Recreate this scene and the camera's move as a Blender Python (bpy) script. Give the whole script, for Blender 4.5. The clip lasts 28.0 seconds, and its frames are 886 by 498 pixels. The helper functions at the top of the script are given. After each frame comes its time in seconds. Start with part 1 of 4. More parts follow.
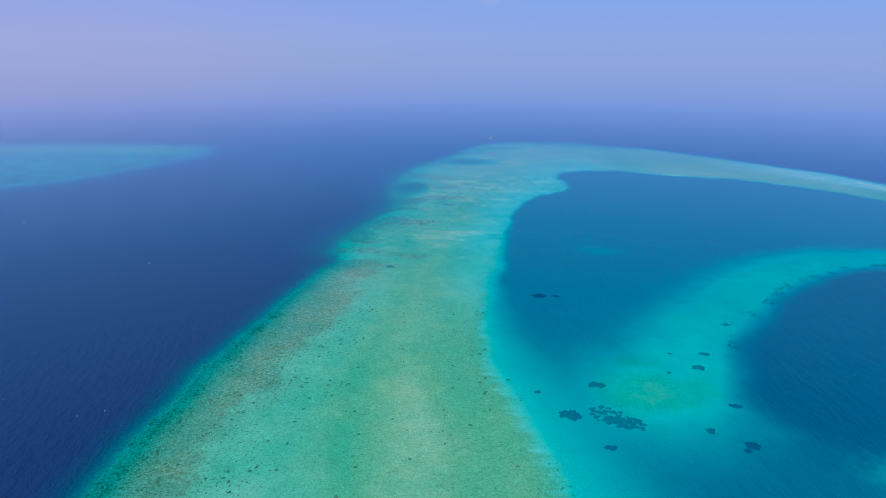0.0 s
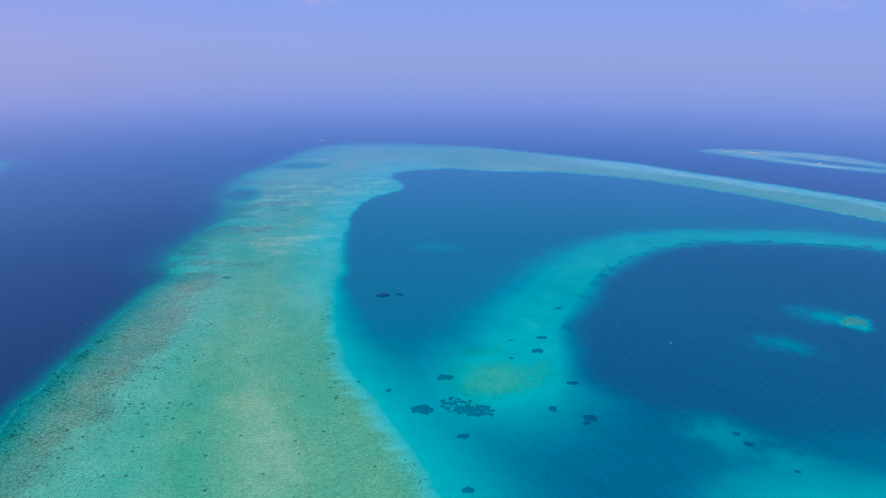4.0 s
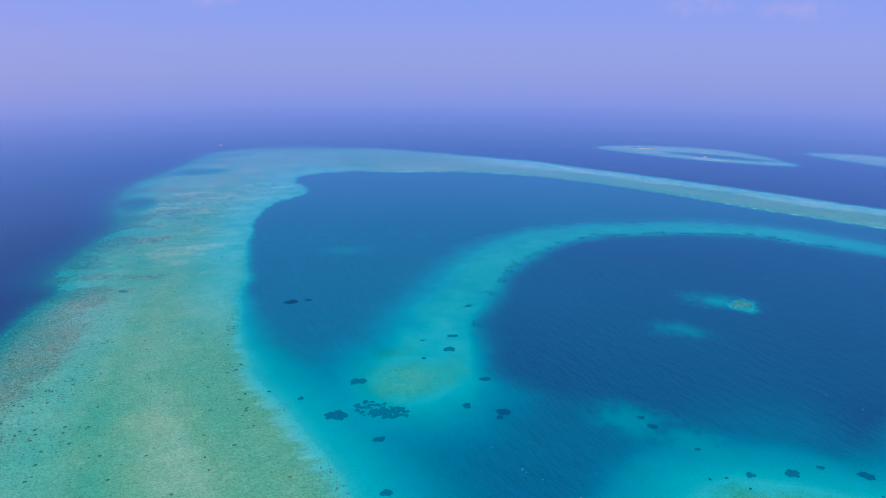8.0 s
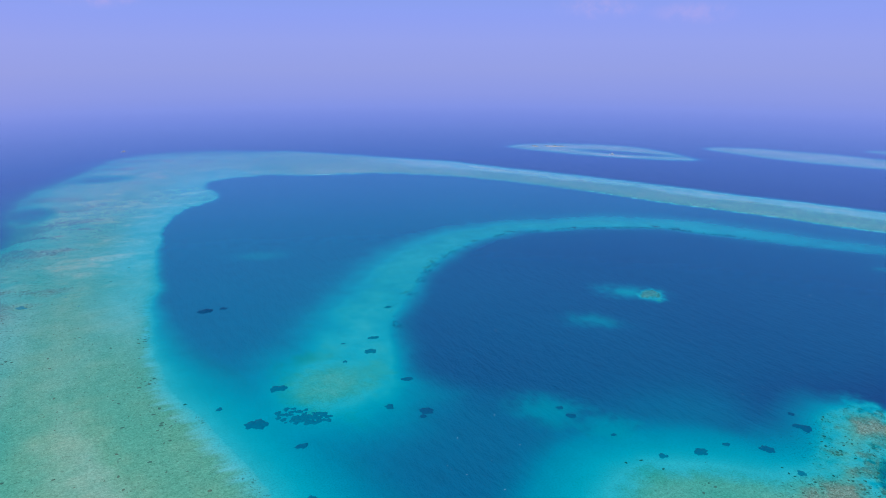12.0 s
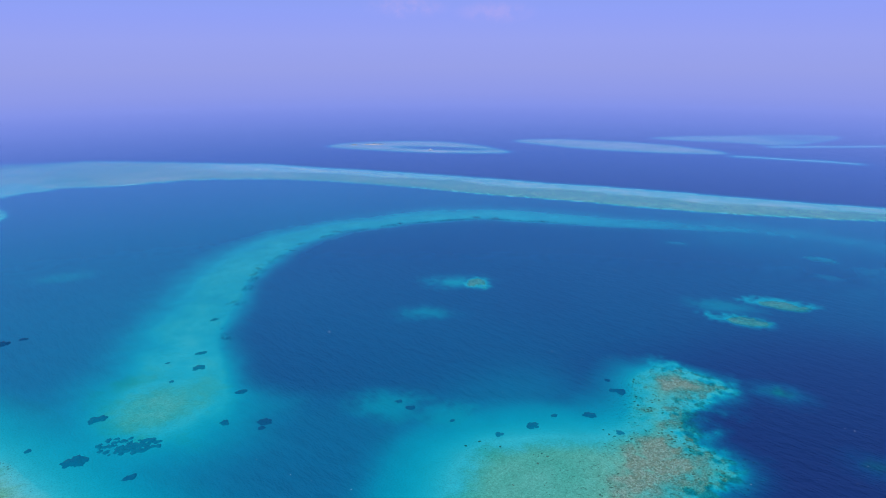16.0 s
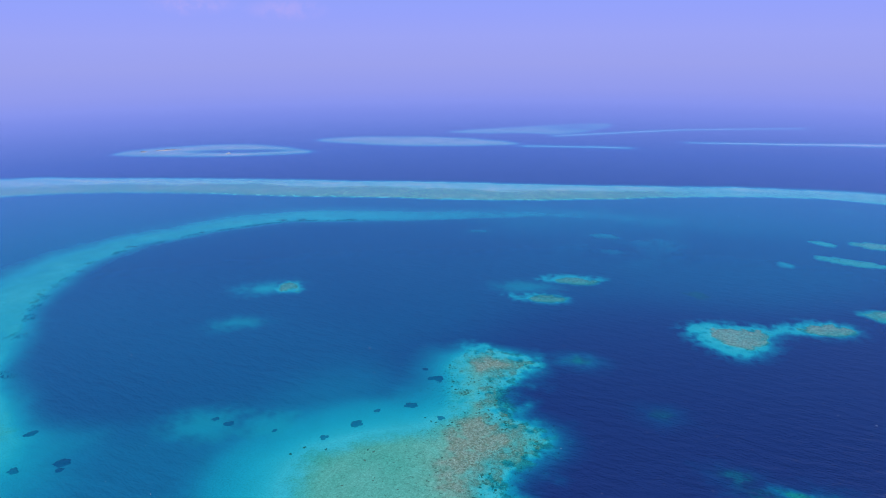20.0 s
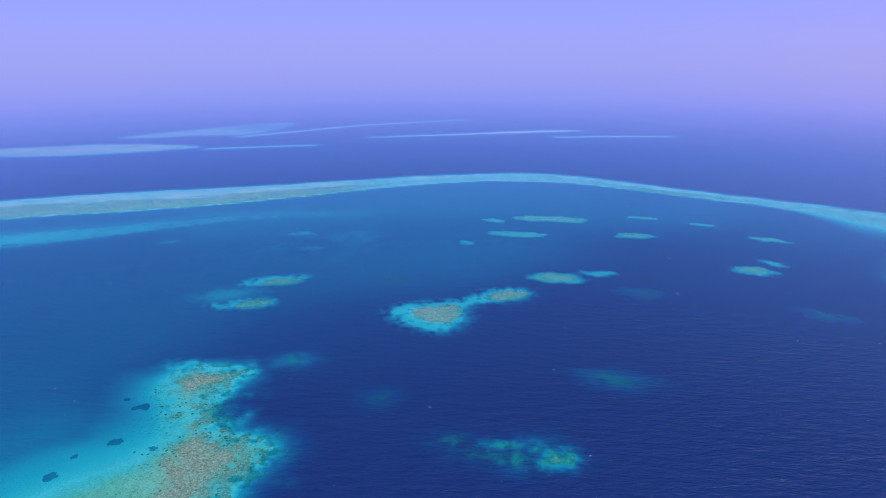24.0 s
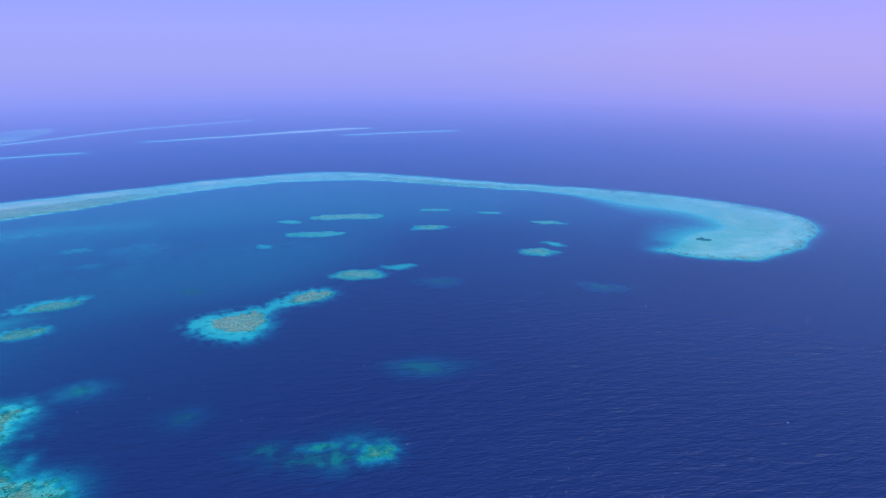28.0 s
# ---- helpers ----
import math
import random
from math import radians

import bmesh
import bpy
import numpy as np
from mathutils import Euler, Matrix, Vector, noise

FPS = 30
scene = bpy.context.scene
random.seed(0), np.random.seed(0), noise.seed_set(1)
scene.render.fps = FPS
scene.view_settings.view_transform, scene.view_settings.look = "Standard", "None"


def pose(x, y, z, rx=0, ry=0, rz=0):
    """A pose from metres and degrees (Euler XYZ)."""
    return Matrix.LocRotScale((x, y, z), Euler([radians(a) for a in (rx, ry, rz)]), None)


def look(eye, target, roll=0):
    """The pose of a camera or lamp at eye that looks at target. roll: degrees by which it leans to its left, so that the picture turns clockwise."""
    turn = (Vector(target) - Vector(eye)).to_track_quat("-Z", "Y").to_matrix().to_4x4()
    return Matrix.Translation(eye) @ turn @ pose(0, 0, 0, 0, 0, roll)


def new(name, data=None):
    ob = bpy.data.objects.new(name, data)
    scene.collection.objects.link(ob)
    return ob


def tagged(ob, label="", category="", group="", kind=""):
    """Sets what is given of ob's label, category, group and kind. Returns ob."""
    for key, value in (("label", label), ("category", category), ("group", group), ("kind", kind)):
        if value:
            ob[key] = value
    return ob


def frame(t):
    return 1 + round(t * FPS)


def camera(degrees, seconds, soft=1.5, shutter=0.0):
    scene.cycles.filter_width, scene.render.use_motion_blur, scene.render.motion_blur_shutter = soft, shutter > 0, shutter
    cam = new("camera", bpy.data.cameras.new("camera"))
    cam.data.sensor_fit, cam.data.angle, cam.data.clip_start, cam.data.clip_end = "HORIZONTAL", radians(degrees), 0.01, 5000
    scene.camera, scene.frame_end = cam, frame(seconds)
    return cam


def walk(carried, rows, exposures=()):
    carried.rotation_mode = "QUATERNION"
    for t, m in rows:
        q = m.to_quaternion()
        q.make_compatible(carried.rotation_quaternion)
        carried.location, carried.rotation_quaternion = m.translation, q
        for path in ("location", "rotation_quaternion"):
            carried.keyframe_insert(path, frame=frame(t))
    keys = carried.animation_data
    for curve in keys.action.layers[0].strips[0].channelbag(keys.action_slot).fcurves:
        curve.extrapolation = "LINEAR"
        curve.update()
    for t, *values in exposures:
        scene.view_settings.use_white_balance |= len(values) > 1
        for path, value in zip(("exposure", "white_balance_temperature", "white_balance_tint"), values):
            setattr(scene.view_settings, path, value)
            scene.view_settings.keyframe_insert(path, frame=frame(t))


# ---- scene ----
# A drone hovers 300 m over the reef and turns from north to east and on.
cam = camera(64.13, 28.0, soft=1.0)
PATH = [
    (0, pose(0.0, -0.0, 300.0, 73.27, -0.21, 0.06)),
    (0.5, pose(0.0, -0.1, 299.9, 73.29, -0.18, -1.31)),
    (1, pose(-0.1, -0.1, 299.8, 73.32, -0.18, -2.79)),
    (1.5, pose(-0.5, -0.0, 299.7, 73.33, -0.17, -4.22)),
    (2, pose(-0.9, 0.0, 299.5, 73.33, -0.22, -6.24)),
    (2.5, pose(-1.5, 0.1, 299.4, 73.37, -0.17, -7.89)),
    (3, pose(-2.0, 0.1, 299.3, 73.41, -0.24, -9.84)),
    (3.5, pose(-2.4, -0.1, 299.3, 73.44, -0.26, -11.78)),
    (5.5, pose(-2.5, -0.5, 299.1, 73.52, -0.15, -17.43)),
    (6, pose(-2.4, -0.4, 299.0, 73.52, -0.13, -18.44)),
    (6.5, pose(-2.5, -0.2, 298.9, 73.56, -0.13, -19.31)),
    (7, pose(-2.6, -0.2, 299.0, 73.58, -0.17, -20.03)),
    (7.5, pose(-2.8, -0.2, 299.1, 73.59, -0.18, -20.60)),
    (8, pose(-2.9, -0.2, 299.2, 73.61, -0.16, -21.30)),
    (8.5, pose(-3.0, -0.3, 299.3, 73.62, -0.15, -22.00)),
    (9, pose(-3.0, -0.5, 299.3, 73.65, -0.14, -22.71)),
    (9.5, pose(-3.0, -0.9, 299.3, 73.67, -0.14, -23.35)),
    (10, pose(-3.0, -1.3, 299.3, 73.68, -0.12, -24.03)),
    (10.5, pose(-3.0, -1.6, 299.3, 73.70, -0.06, -24.75)),
    (11, pose(-2.8, -2.0, 299.3, 73.70, -0.07, -25.57)),
    (11.5, pose(-2.9, -2.4, 299.4, 73.69, -0.06, -26.69)),
    (12, pose(-3.2, -2.7, 299.7, 73.69, -0.05, -28.22)),
    (12.5, pose(-3.5, -3.0, 300.0, 73.65, -0.02, -29.73)),
    (14.5, pose(-4.6, -4.6, 300.9, 73.59, 0.15, -37.35)),
    (15, pose(-4.6, -4.5, 300.8, 73.56, 0.19, -39.35)),
    (15.5, pose(-4.6, -4.3, 300.6, 73.57, 0.24, -41.04)),
    (16, pose(-4.6, -4.3, 300.3, 73.58, 0.23, -42.76)),
    (16.5, pose(-4.9, -4.5, 300.3, 73.54, 0.26, -44.38)),
    (17, pose(-5.2, -4.7, 300.4, 73.53, 0.26, -46.17)),
    (17.5, pose(-5.1, -5.0, 300.6, 73.49, 0.26, -47.84)),
    (18, pose(-5.2, -5.4, 301.0, 73.46, 0.31, -49.80)),
    (18.5, pose(-5.4, -6.0, 301.5, 73.42, 0.35, -51.72)),
    (19, pose(-5.4, -6.5, 301.8, 73.39, 0.39, -53.94)),
    (19.5, pose(-5.1, -6.9, 301.9, 73.35, 0.49, -56.14)),
    (20, pose(-4.3, -7.0, 301.6, 73.31, 0.49, -58.61)),
    (20.5, pose(-3.7, -6.8, 301.1, 73.27, 0.52, -60.96)),
    (22.5, pose(-4.1, -4.0, 300.2, 73.20, 0.12, -72.70)),
    (23, pose(-4.4, -3.1, 300.3, 73.19, 0.02, -76.35)),
    (23.5, pose(-4.9, -2.2, 300.4, 73.19, 0.00, -79.85)),
    (24, pose(-5.4, -1.9, 300.6, 73.16, -0.13, -83.71)),
    (24.5, pose(-5.9, -1.4, 300.9, 73.14, -0.12, -87.07)),
    (25, pose(-6.1, -1.0, 301.1, 73.12, -0.20, -89.74)),
    (25.5, pose(-6.1, -0.3, 301.3, 73.11, -0.20, -91.94)),
    (26, pose(-6.1, 0.3, 301.2, 73.10, -0.32, -93.96)),
    (26.5, pose(-6.2, 1.0, 301.1, 73.09, -0.33, -95.93)),
    (27, pose(-6.3, 1.7, 300.9, 73.09, -0.35, -97.75)),
    (27.5, pose(-6.4, 2.1, 300.7, 73.09, -0.42, -99.23)),
    (28, pose(-6.4, 2.3, 300.6, 73.11, -0.47, -100.68)),
]
walk(cam, PATH, exposures=[(0, 0.12, 6500, -22), (4, 0.1, 6450, -8), (8, 0.08, 6400, 1), (17, 0.1, 6300, 13), (20, 0.14, 6320, 17), (28, 0.26, 6320, 20)])


# ---- world, sun ----
SUN_AZ, SUN_EL = radians(225), radians(58)

world = bpy.data.worlds.new("hazy_sky")
scene.world = world
world.use_nodes = True
wt = world.node_tree
wt.nodes.clear()


def node(tree, kind, **values):
    """A node with its properties and inputs set."""
    made = tree.nodes.new(kind)
    for key, value in values.items():
        if key == "blend":
            made.blend_type = value
        elif key == "op":
            made.operation = value
        elif key == "data":
            made.data_type = value
        elif key == "attr":
            made.attribute_name = value
        elif key == "dims":
            made.noise_dimensions = value
        else:
            made.inputs[int(key[1:])].default_value = value
    return made


def math_node(tree, op, a, b=0.0, clamp=False):
    made = tree.nodes.new("ShaderNodeMath")
    made.operation, made.use_clamp = op, clamp
    for n, value in enumerate((a, b)):
        if hasattr(value, "is_output"):
            tree.links.new(value, made.inputs[n])
        else:
            made.inputs[n].default_value = value
    return made.outputs[0]


def ramp(tree, value, stops, smooth=False):
    made = tree.nodes.new("ShaderNodeValToRGB")
    if smooth:
        made.color_ramp.interpolation = "EASE"
    while len(made.color_ramp.elements) < len(stops):
        made.color_ramp.elements.new(0.5)
    for element, (at, colour) in zip(made.color_ramp.elements, stops):
        element.position = at
        element.color = (*colour, 1) if hasattr(colour, "__len__") else (colour, colour, colour, 1)
    tree.links.new(value, made.inputs[0])
    return made.outputs[0]


def mixed(tree, fac, a, b, blend="MIX"):
    made = tree.nodes.new("ShaderNodeMix")
    made.data_type, made.blend_type = "RGBA", blend
    for slot, value in ((0, fac), (6, a), (7, b)):
        if hasattr(value, "is_output"):
            tree.links.new(value, made.inputs[slot])
        elif hasattr(value, "__len__"):
            made.inputs[slot].default_value = (*value, 1)
        else:
            made.inputs[slot].default_value = value
    return made.outputs[2]


sky = node(wt, "ShaderNodeTexSky")
sky.sky_type, sky.sun_disc = "NISHITA", False
sky.sun_elevation, sky.sun_rotation = SUN_EL, SUN_AZ
sky.air_density, sky.dust_density, sky.ozone_density = 1.0, 3.0, 2.0
coords = node(wt, "ShaderNodeTexCoord")
split = node(wt, "ShaderNodeSeparateXYZ")
wt.links.new(coords.outputs["Generated"], split.inputs[0])
# the haze bank: lilac low down, bluer higher up
height = math_node(wt, "MULTIPLY_ADD", split.outputs[2], 2.0)
height.node.inputs[2].default_value = 0.5
haze = ramp(wt, height, [(0.0, (0.06, 0.195, 0.66)), (0.20, (0.115, 0.24, 0.79)), (0.30, (0.195, 0.272, 0.77)), (0.36, (0.250, 0.300, 0.735)), (0.43, (0.290, 0.330, 0.735)),
                         (0.50, (0.296, 0.343, 0.785)), (0.56, (0.272, 0.335, 0.83)), (0.62, (0.252, 0.338, 0.855)), (1.0, (0.20, 0.34, 0.86))])
# pinker towards the sun's side
side = math_node(wt, "ADD", math_node(wt, "MULTIPLY", split.outputs[0], -0.77), math_node(wt, "MULTIPLY", split.outputs[1], -0.64))
pink = ramp(wt, math_node(wt, "MULTIPLY_ADD", side, 0.5), [(0.0, 0.0), (0.12, 0.0), (0.42, 1.0), (1.0, 1.0)], True)
pink.node.inputs[0].links[0].from_node.inputs[2].default_value = 0.5
haze = mixed(wt, pink, haze, (1.22, 1.0, 0.95), "MULTIPLY")
# and brighter there, low down
low = math_node(wt, "MULTIPLY", pink, ramp(wt, height, [(0.0, 1.0), (0.26, 0.0)]))
haze = mixed(wt, low, haze, (1.65, 1.38, 1.22), "MULTIPLY")
# faint rosy clouds low over the horizon
cloud_noise = node(wt, "ShaderNodeTexNoise", i2=38.0, i3=4.0, i4=0.6)
wt.links.new(coords.outputs["Generated"], cloud_noise.inputs[0])
wisps = ramp(wt, cloud_noise.outputs[0], [(0.35, 0.15), (0.65, 1.0)], True)
for az, el, strength in ((3.5, 3.1, 0.5), (40.0, 2.5, 0.42), (46.8, 2.1, 0.34)):
    spot = (math.sin(radians(az)) * math.cos(radians(el)), math.cos(radians(az)) * math.cos(radians(el)), math.sin(radians(el)))
    away = node(wt, "ShaderNodeVectorMath", op="SUBTRACT")
    wt.links.new(coords.outputs["Generated"], away.inputs[0])
    away.inputs[1].default_value = spot
    wide = node(wt, "ShaderNodeVectorMath", op="MULTIPLY")
    wt.links.new(away.outputs[0], wide.inputs[0])
    wide.inputs[1].default_value = (1.0, 1.0, 3.6)
    reach_of = node(wt, "ShaderNodeVectorMath", op="LENGTH")
    wt.links.new(wide.outputs[0], reach_of.inputs[0])
    near_it = ramp(wt, math_node(wt, "DIVIDE", reach_of.outputs["Value"], 0.07, True), [(0.15, strength), (0.95, 0.0)], True)
    haze = mixed(wt, math_node(wt, "MULTIPLY", near_it, wisps), haze, (0.50, 0.40, 0.78))
above = mixed(wt, 1.0, sky.outputs[0], (0.105, 0.105, 0.12), "MULTIPLY")
hazy = ramp(wt, height, [(0.0, 1.0), (0.58, 1.0), (0.85, 0.25), (1.0, 0.2)])
back = node(wt, "ShaderNodeBackground", i1=1.0)
wt.links.new(mixed(wt, hazy, above, haze), back.inputs[0])
out = node(wt, "ShaderNodeOutputWorld")
wt.links.new(back.outputs[0], out.inputs[0])

sun = new("sun", bpy.data.lights.new("sun", "SUN"))
sun.data.energy, sun.data.angle, sun.data.color = 2.6, radians(0.6), (1.0, 0.96, 0.90)
sun.matrix_world = look((0, 0, 0), (-math.sin(SUN_AZ) * math.cos(SUN_EL), -math.cos(SUN_AZ) * math.cos(SUN_EL), -math.sin(SUN_EL)))

# ---- numpy noise and distances ----
rng = np.random.RandomState(7)
LATTICE = rng.rand(256, 256).astype(np.float32)


def value_noise(x, y):
    xi, yi = np.floor(x).astype(np.int32), np.floor(y).astype(np.int32)
    u, v = x - xi, y - yi
    u, v = u * u * (3 - 2 * u), v * v * (3 - 2 * v)
    x0, x1, y0, y1 = xi & 255, (xi + 1) & 255, yi & 255, (yi + 1) & 255
    low = LATTICE[x0, y0] * (1 - u) + LATTICE[x1, y0] * u
    high = LATTICE[x0, y1] * (1 - u) + LATTICE[x1, y1] * u
    return low * (1 - v) + high * v


def fbm(x, y, size, octaves=4, shift=0.0):
    """Fractal noise from -1 to 1 whose largest lumps are size metres."""
    total, scale, weight = 0.0, 1.0 / size, 0.5
    for n in range(octaves):
        total = total + weight * (value_noise(x * scale + shift + 17.3 * n, y * scale - shift + 5.7 * n) * 2 - 1)
        scale, weight = scale * 2.03, weight * 0.5
    return total


def step(a, b, x):
    t = np.clip((x - a) / (b - a), 0, 1)
    return t * t * (3 - 2 * t)


def smoothed(points, rounds=2, closed=False):
    """Chaikin's corner cutting."""
    p = np.array(points, np.float32)
    for _ in range(rounds):
        q = np.concatenate([p, p[:1]]) if closed else p
        a, b = q[:-1], q[1:]
        cut = np.stack([0.75 * a + 0.25 * b, 0.25 * a + 0.75 * b], 1).reshape(-1, p.shape[1])
        p = cut if closed else np.concatenate([p[:1], cut[1:-1], p[-1:]])
    return p


def line_distance(x, y, line, closed=False):
    """Distance to a polyline; with further columns, their values at the nearest point and the side (1: to its right) too."""
    line = np.concatenate([line, line[:1]]) if closed else line
    best = np.full(x.shape, 1e12, np.float32)
    extra = [np.zeros_like(best) for _ in range(line.shape[1] - 2)]
    right = np.zeros_like(best)
    for a, b in zip(line[:-1], line[1:]):
        d = b[:2] - a[:2]
        t = np.clip(((x - a[0]) * d[0] + (y - a[1]) * d[1]) / max(float(d @ d), 1e-6), 0, 1)
        q = (x - a[0] - t * d[0]) ** 2 + (y - a[1] - t * d[1]) ** 2
        near = q < best
        best = np.where(near, q, best)
        for n in range(len(extra)):
            extra[n] = np.where(near, a[2 + n] + t * (b[2 + n] - a[2 + n]), extra[n])
        if extra:
            right = np.where(near, (x - a[0]) * d[1] - (y - a[1]) * d[0] > 0, right)
    return (np.sqrt(best), *extra, right) if extra else np.sqrt(best)


def inside(x, y, ring):
    odd = np.zeros(x.shape, bool)
    for a, b in zip(ring, np.roll(ring, -1, 0)):
        if a[1] != b[1]:
            odd ^= ((a[1] > y) != (b[1] > y)) & (x < (b[0] - a[0]) * (y - a[1]) / (b[1] - a[1]) + a[0])
    return odd


# ---- the plan: metres, the drone hovers over the origin, y is north ----
OUTER_WEST = [(-235, 200), (-242, 409), (-234, 506), (-216, 645), (-187, 769), (-165, 871), (-137, 949), (-166, 999), (-134, 1129),
              (-86, 1250), (-109, 1423), (-86, 1648), (8, 1812), (72, 1987), (141, 2077), (278, 2104), (432, 2040), (576, 1969),
              (689, 1846), (784, 1721), (873, 1625), (925, 1527), (1036, 1322), (1129, 1139), (1190, 985)]
OUTER_EAST = [(1245, 874), (1293, 775), (1386, 542), (1478, 335), (1545, 200), (1578, 90), (1599, -16), (1587, -106), (1536, -202),
              (1437, -366), (1340, -562), (1246, -707), (1170, -782), (1078, -834), (1026, -834), (987, -818), (923, -752),
              (873, -686), (845, -621), (852, -581), (870, -530), (910, -495)]
INNER_WEST = [(100, 200), (95, 411), (79, 491), (68, 555), (55, 610), (48, 675), (57, 772), (60, 873), (78, 921), (87, 1002), (96, 1097),
              (122, 1231), (159, 1338), (227, 1391), (262, 1458), (250, 1551), (267, 1605), (325, 1642), (415, 1630), (530, 1576),
              (650, 1545), (785, 1430), (862, 1324), (918, 1210), (964, 1105), (1010, 990)]
INNER_EAST = [(1055, 885), (1100, 792), (1140, 690), (1182, 600), (1232, 512), (1290, 424), (1350, 338), (1415, 246), (1474, 125), (1505, -10),
              (1485, -136), (1429, -248), (1371, -350), (1328, -449), (1268, -535), (1174, -594), (1148, -632), (1099, -671),
              (1039, -678), (996, -647), (986, -602), (955, -555), (921, -532), (910, -495)]
# centreline, half width, depth over the crest
ARC = [(197, 554, 40, 3.4), (240, 646, 31, 4.2), (303, 747, 31, 4.6), (367, 827, 32, 4.7), (450, 902, 31, 4.6), (561, 958, 27, 5.0),
       (661, 958, 25, 5.0), (738, 935, 25, 5.0), (834, 898, 26, 4.6), (895, 850, 25, 4.8), (945, 768, 24, 5.4), (985, 688, 22, 6.6),
       (1035, 612, 20, 8.5), (1109, 515, 18, 10.5), (1155, 416, 18, 11.5), (1180, 280, 18, 12.5)]
SPIT = [(287, 312), (335, 335), (384, 309), (433, 265), (484, 284), (532, 316), (572, 304), (577, 268), (562, 240), (527, 250), (502, 253),
        (463, 223), (457, 190), (447, 175), (417, 181), (391, 187), (366, 179), (300, 150), (230, 190), (240, 270)]
SPIT_CORAL = [(349, 217), (376, 228), (400, 245), (427, 250), (460, 251), (480, 263), (491, 290), (519, 303), (550, 297), (566, 274), (556, 254),
              (532, 254), (517, 259), (495, 246), (475, 232), (459, 217), (448, 199), (433, 192), (409, 194), (392, 195), (364, 183)]
FAR_REEFS = {
    "west": [(-1500, 2020), (-1266, 2018), (-1107, 2022), (-947, 2026), (-779, 2009), (-632, 1949), (-663, 1815), (-734, 1672),
             (-796, 1550), (-863, 1467), (-980, 1410), (-1400, 1400)],
    "islet": [(1167, 1790), (1290, 1778), (1419, 1691), (1508, 1555), (1491, 1397), (1465, 1297), (1322, 1455), (1251, 1565), (1190, 1697)],
    "bank": [(1654, 1488), (1774, 1414), (1860, 1258), (1897, 1159), (1913, 1015), (1886, 862), (1770, 1007), (1688, 1179), (1650, 1359)],
    "faint": [(2013, 1231), (2236, 1067), (2516, 822), (2356, 784), (2125, 850), (2117, 971), (2024, 1115)],
}
# centreline, half width, depth over the crest
FAR_BARS = [
    [(2099, 850, 9, 2), (2259, 700, 8, 1.5), (2414, 559, 8, 1.5), (2514, 399, 8, 2), (2630, 207, 8, 4)],
    [(1846, 850, 5, 1.5), (1910, 702, 6, 0.6), (1949, 584, 4, 2)],
    [(2133, 450, 5, 1.5), (2191, 290, 8, 0.8), (2250, 150, 14, 1.2), (2320, -22, 24, 1.6), (2355, -120, 22, 1.6), (2364, -191, 8, 2)],
    [(2205, -120, 5, 2), (2232, -250, 8, 0.3), (2245, -330, 9, 0.2), (2260, -462, 6, 0.8)],
]
# the larger patch reefs: the outline of the sand and of the coral on it
DUMBBELL_SAND = [(729, 141), (747, 136), (760, 118), (767, 85), (775, 63), (787, 48), (763, 44), (744, 57), (719, 48), (686, 64), (678, 81), (685, 100), (700, 118), (715, 133)]
DUMBBELL_CORAL = [(738, 109), (749, 86), (761, 57), (735, 59), (712, 67), (707, 82), (712, 95), (724, 107)]
LOBE_SAND = [(764, 64), (791, 47), (810, 34), (825, 7), (824, -14), (802, -21), (787, -7), (776, 13), (765, 39), (755, 54)]
LOBE_CORAL = [(784, 34), (803, 20), (816, 0), (810, -17), (789, -8), (779, 13)]
LENS_SAND = [(794, 346), (818, 339), (837, 315), (847, 266), (834, 263), (813, 276), (799, 302), (793, 322)]
LENS_CORAL = [(803, 320), (821, 302), (832, 272), (815, 273), (802, 292)]
SLIVER_SAND = [(725, 358), (737, 342), (749, 319), (755, 283), (742, 274), (728, 284), (721, 315), (716, 340)]
SLIVER_CORAL = [(733, 321), (746, 304), (748, 281), (731, 288), (728, 311)]
OUTLINED = [(DUMBBELL_SAND, DUMBBELL_CORAL), (LOBE_SAND, LOBE_CORAL), (LENS_SAND, LENS_CORAL), (SLIVER_SAND, SLIVER_CORAL)]
# small reefs: x, y, half width across the line from the origin, half width along it, depth over the crest, coral cover
PATCHES = [
    (594, 622, 22, 15, 7.6, 0), (612, 598, 13, 17, 3.2, 0.8), (494, 567, 26, 18, 11.5, 0), (763, 343, 34, 20, 12, 0), (594, 211, 11, 7, 12.5, 0.2),
    (1040, 338, 22, 16, 12, 0), (970, 520, 26, 16, 15, 0), (839, 150, 16, 10, 18, 0), (1019, 76, 13, 12, 6, 0.1),
]
FAR_PATCHES = [
    (874, -51, 33, 17, 2.0, 0.8), (896, -109, 20, 10, 5.5, 0.3), (1079, -1, 44, 15, 3.4, 0.6), (1178, -58, 66, 20, 2.0, 0.7), (1159, 42, 16, 14, 2.6, 0.5),
    (1084, -184, 26, 16, 2.2, 0.8), (1204, -214, 24, 12, 3.8, 0.6), (1172, -310, 24, 11, 4.4, 0.5), (1089, -386, 26, 12, 2.2, 0.8), (965, -353, 13, 10, 4.2, 0.4),
    (928, -316, 27, 15, 2.0, 0.8),
]
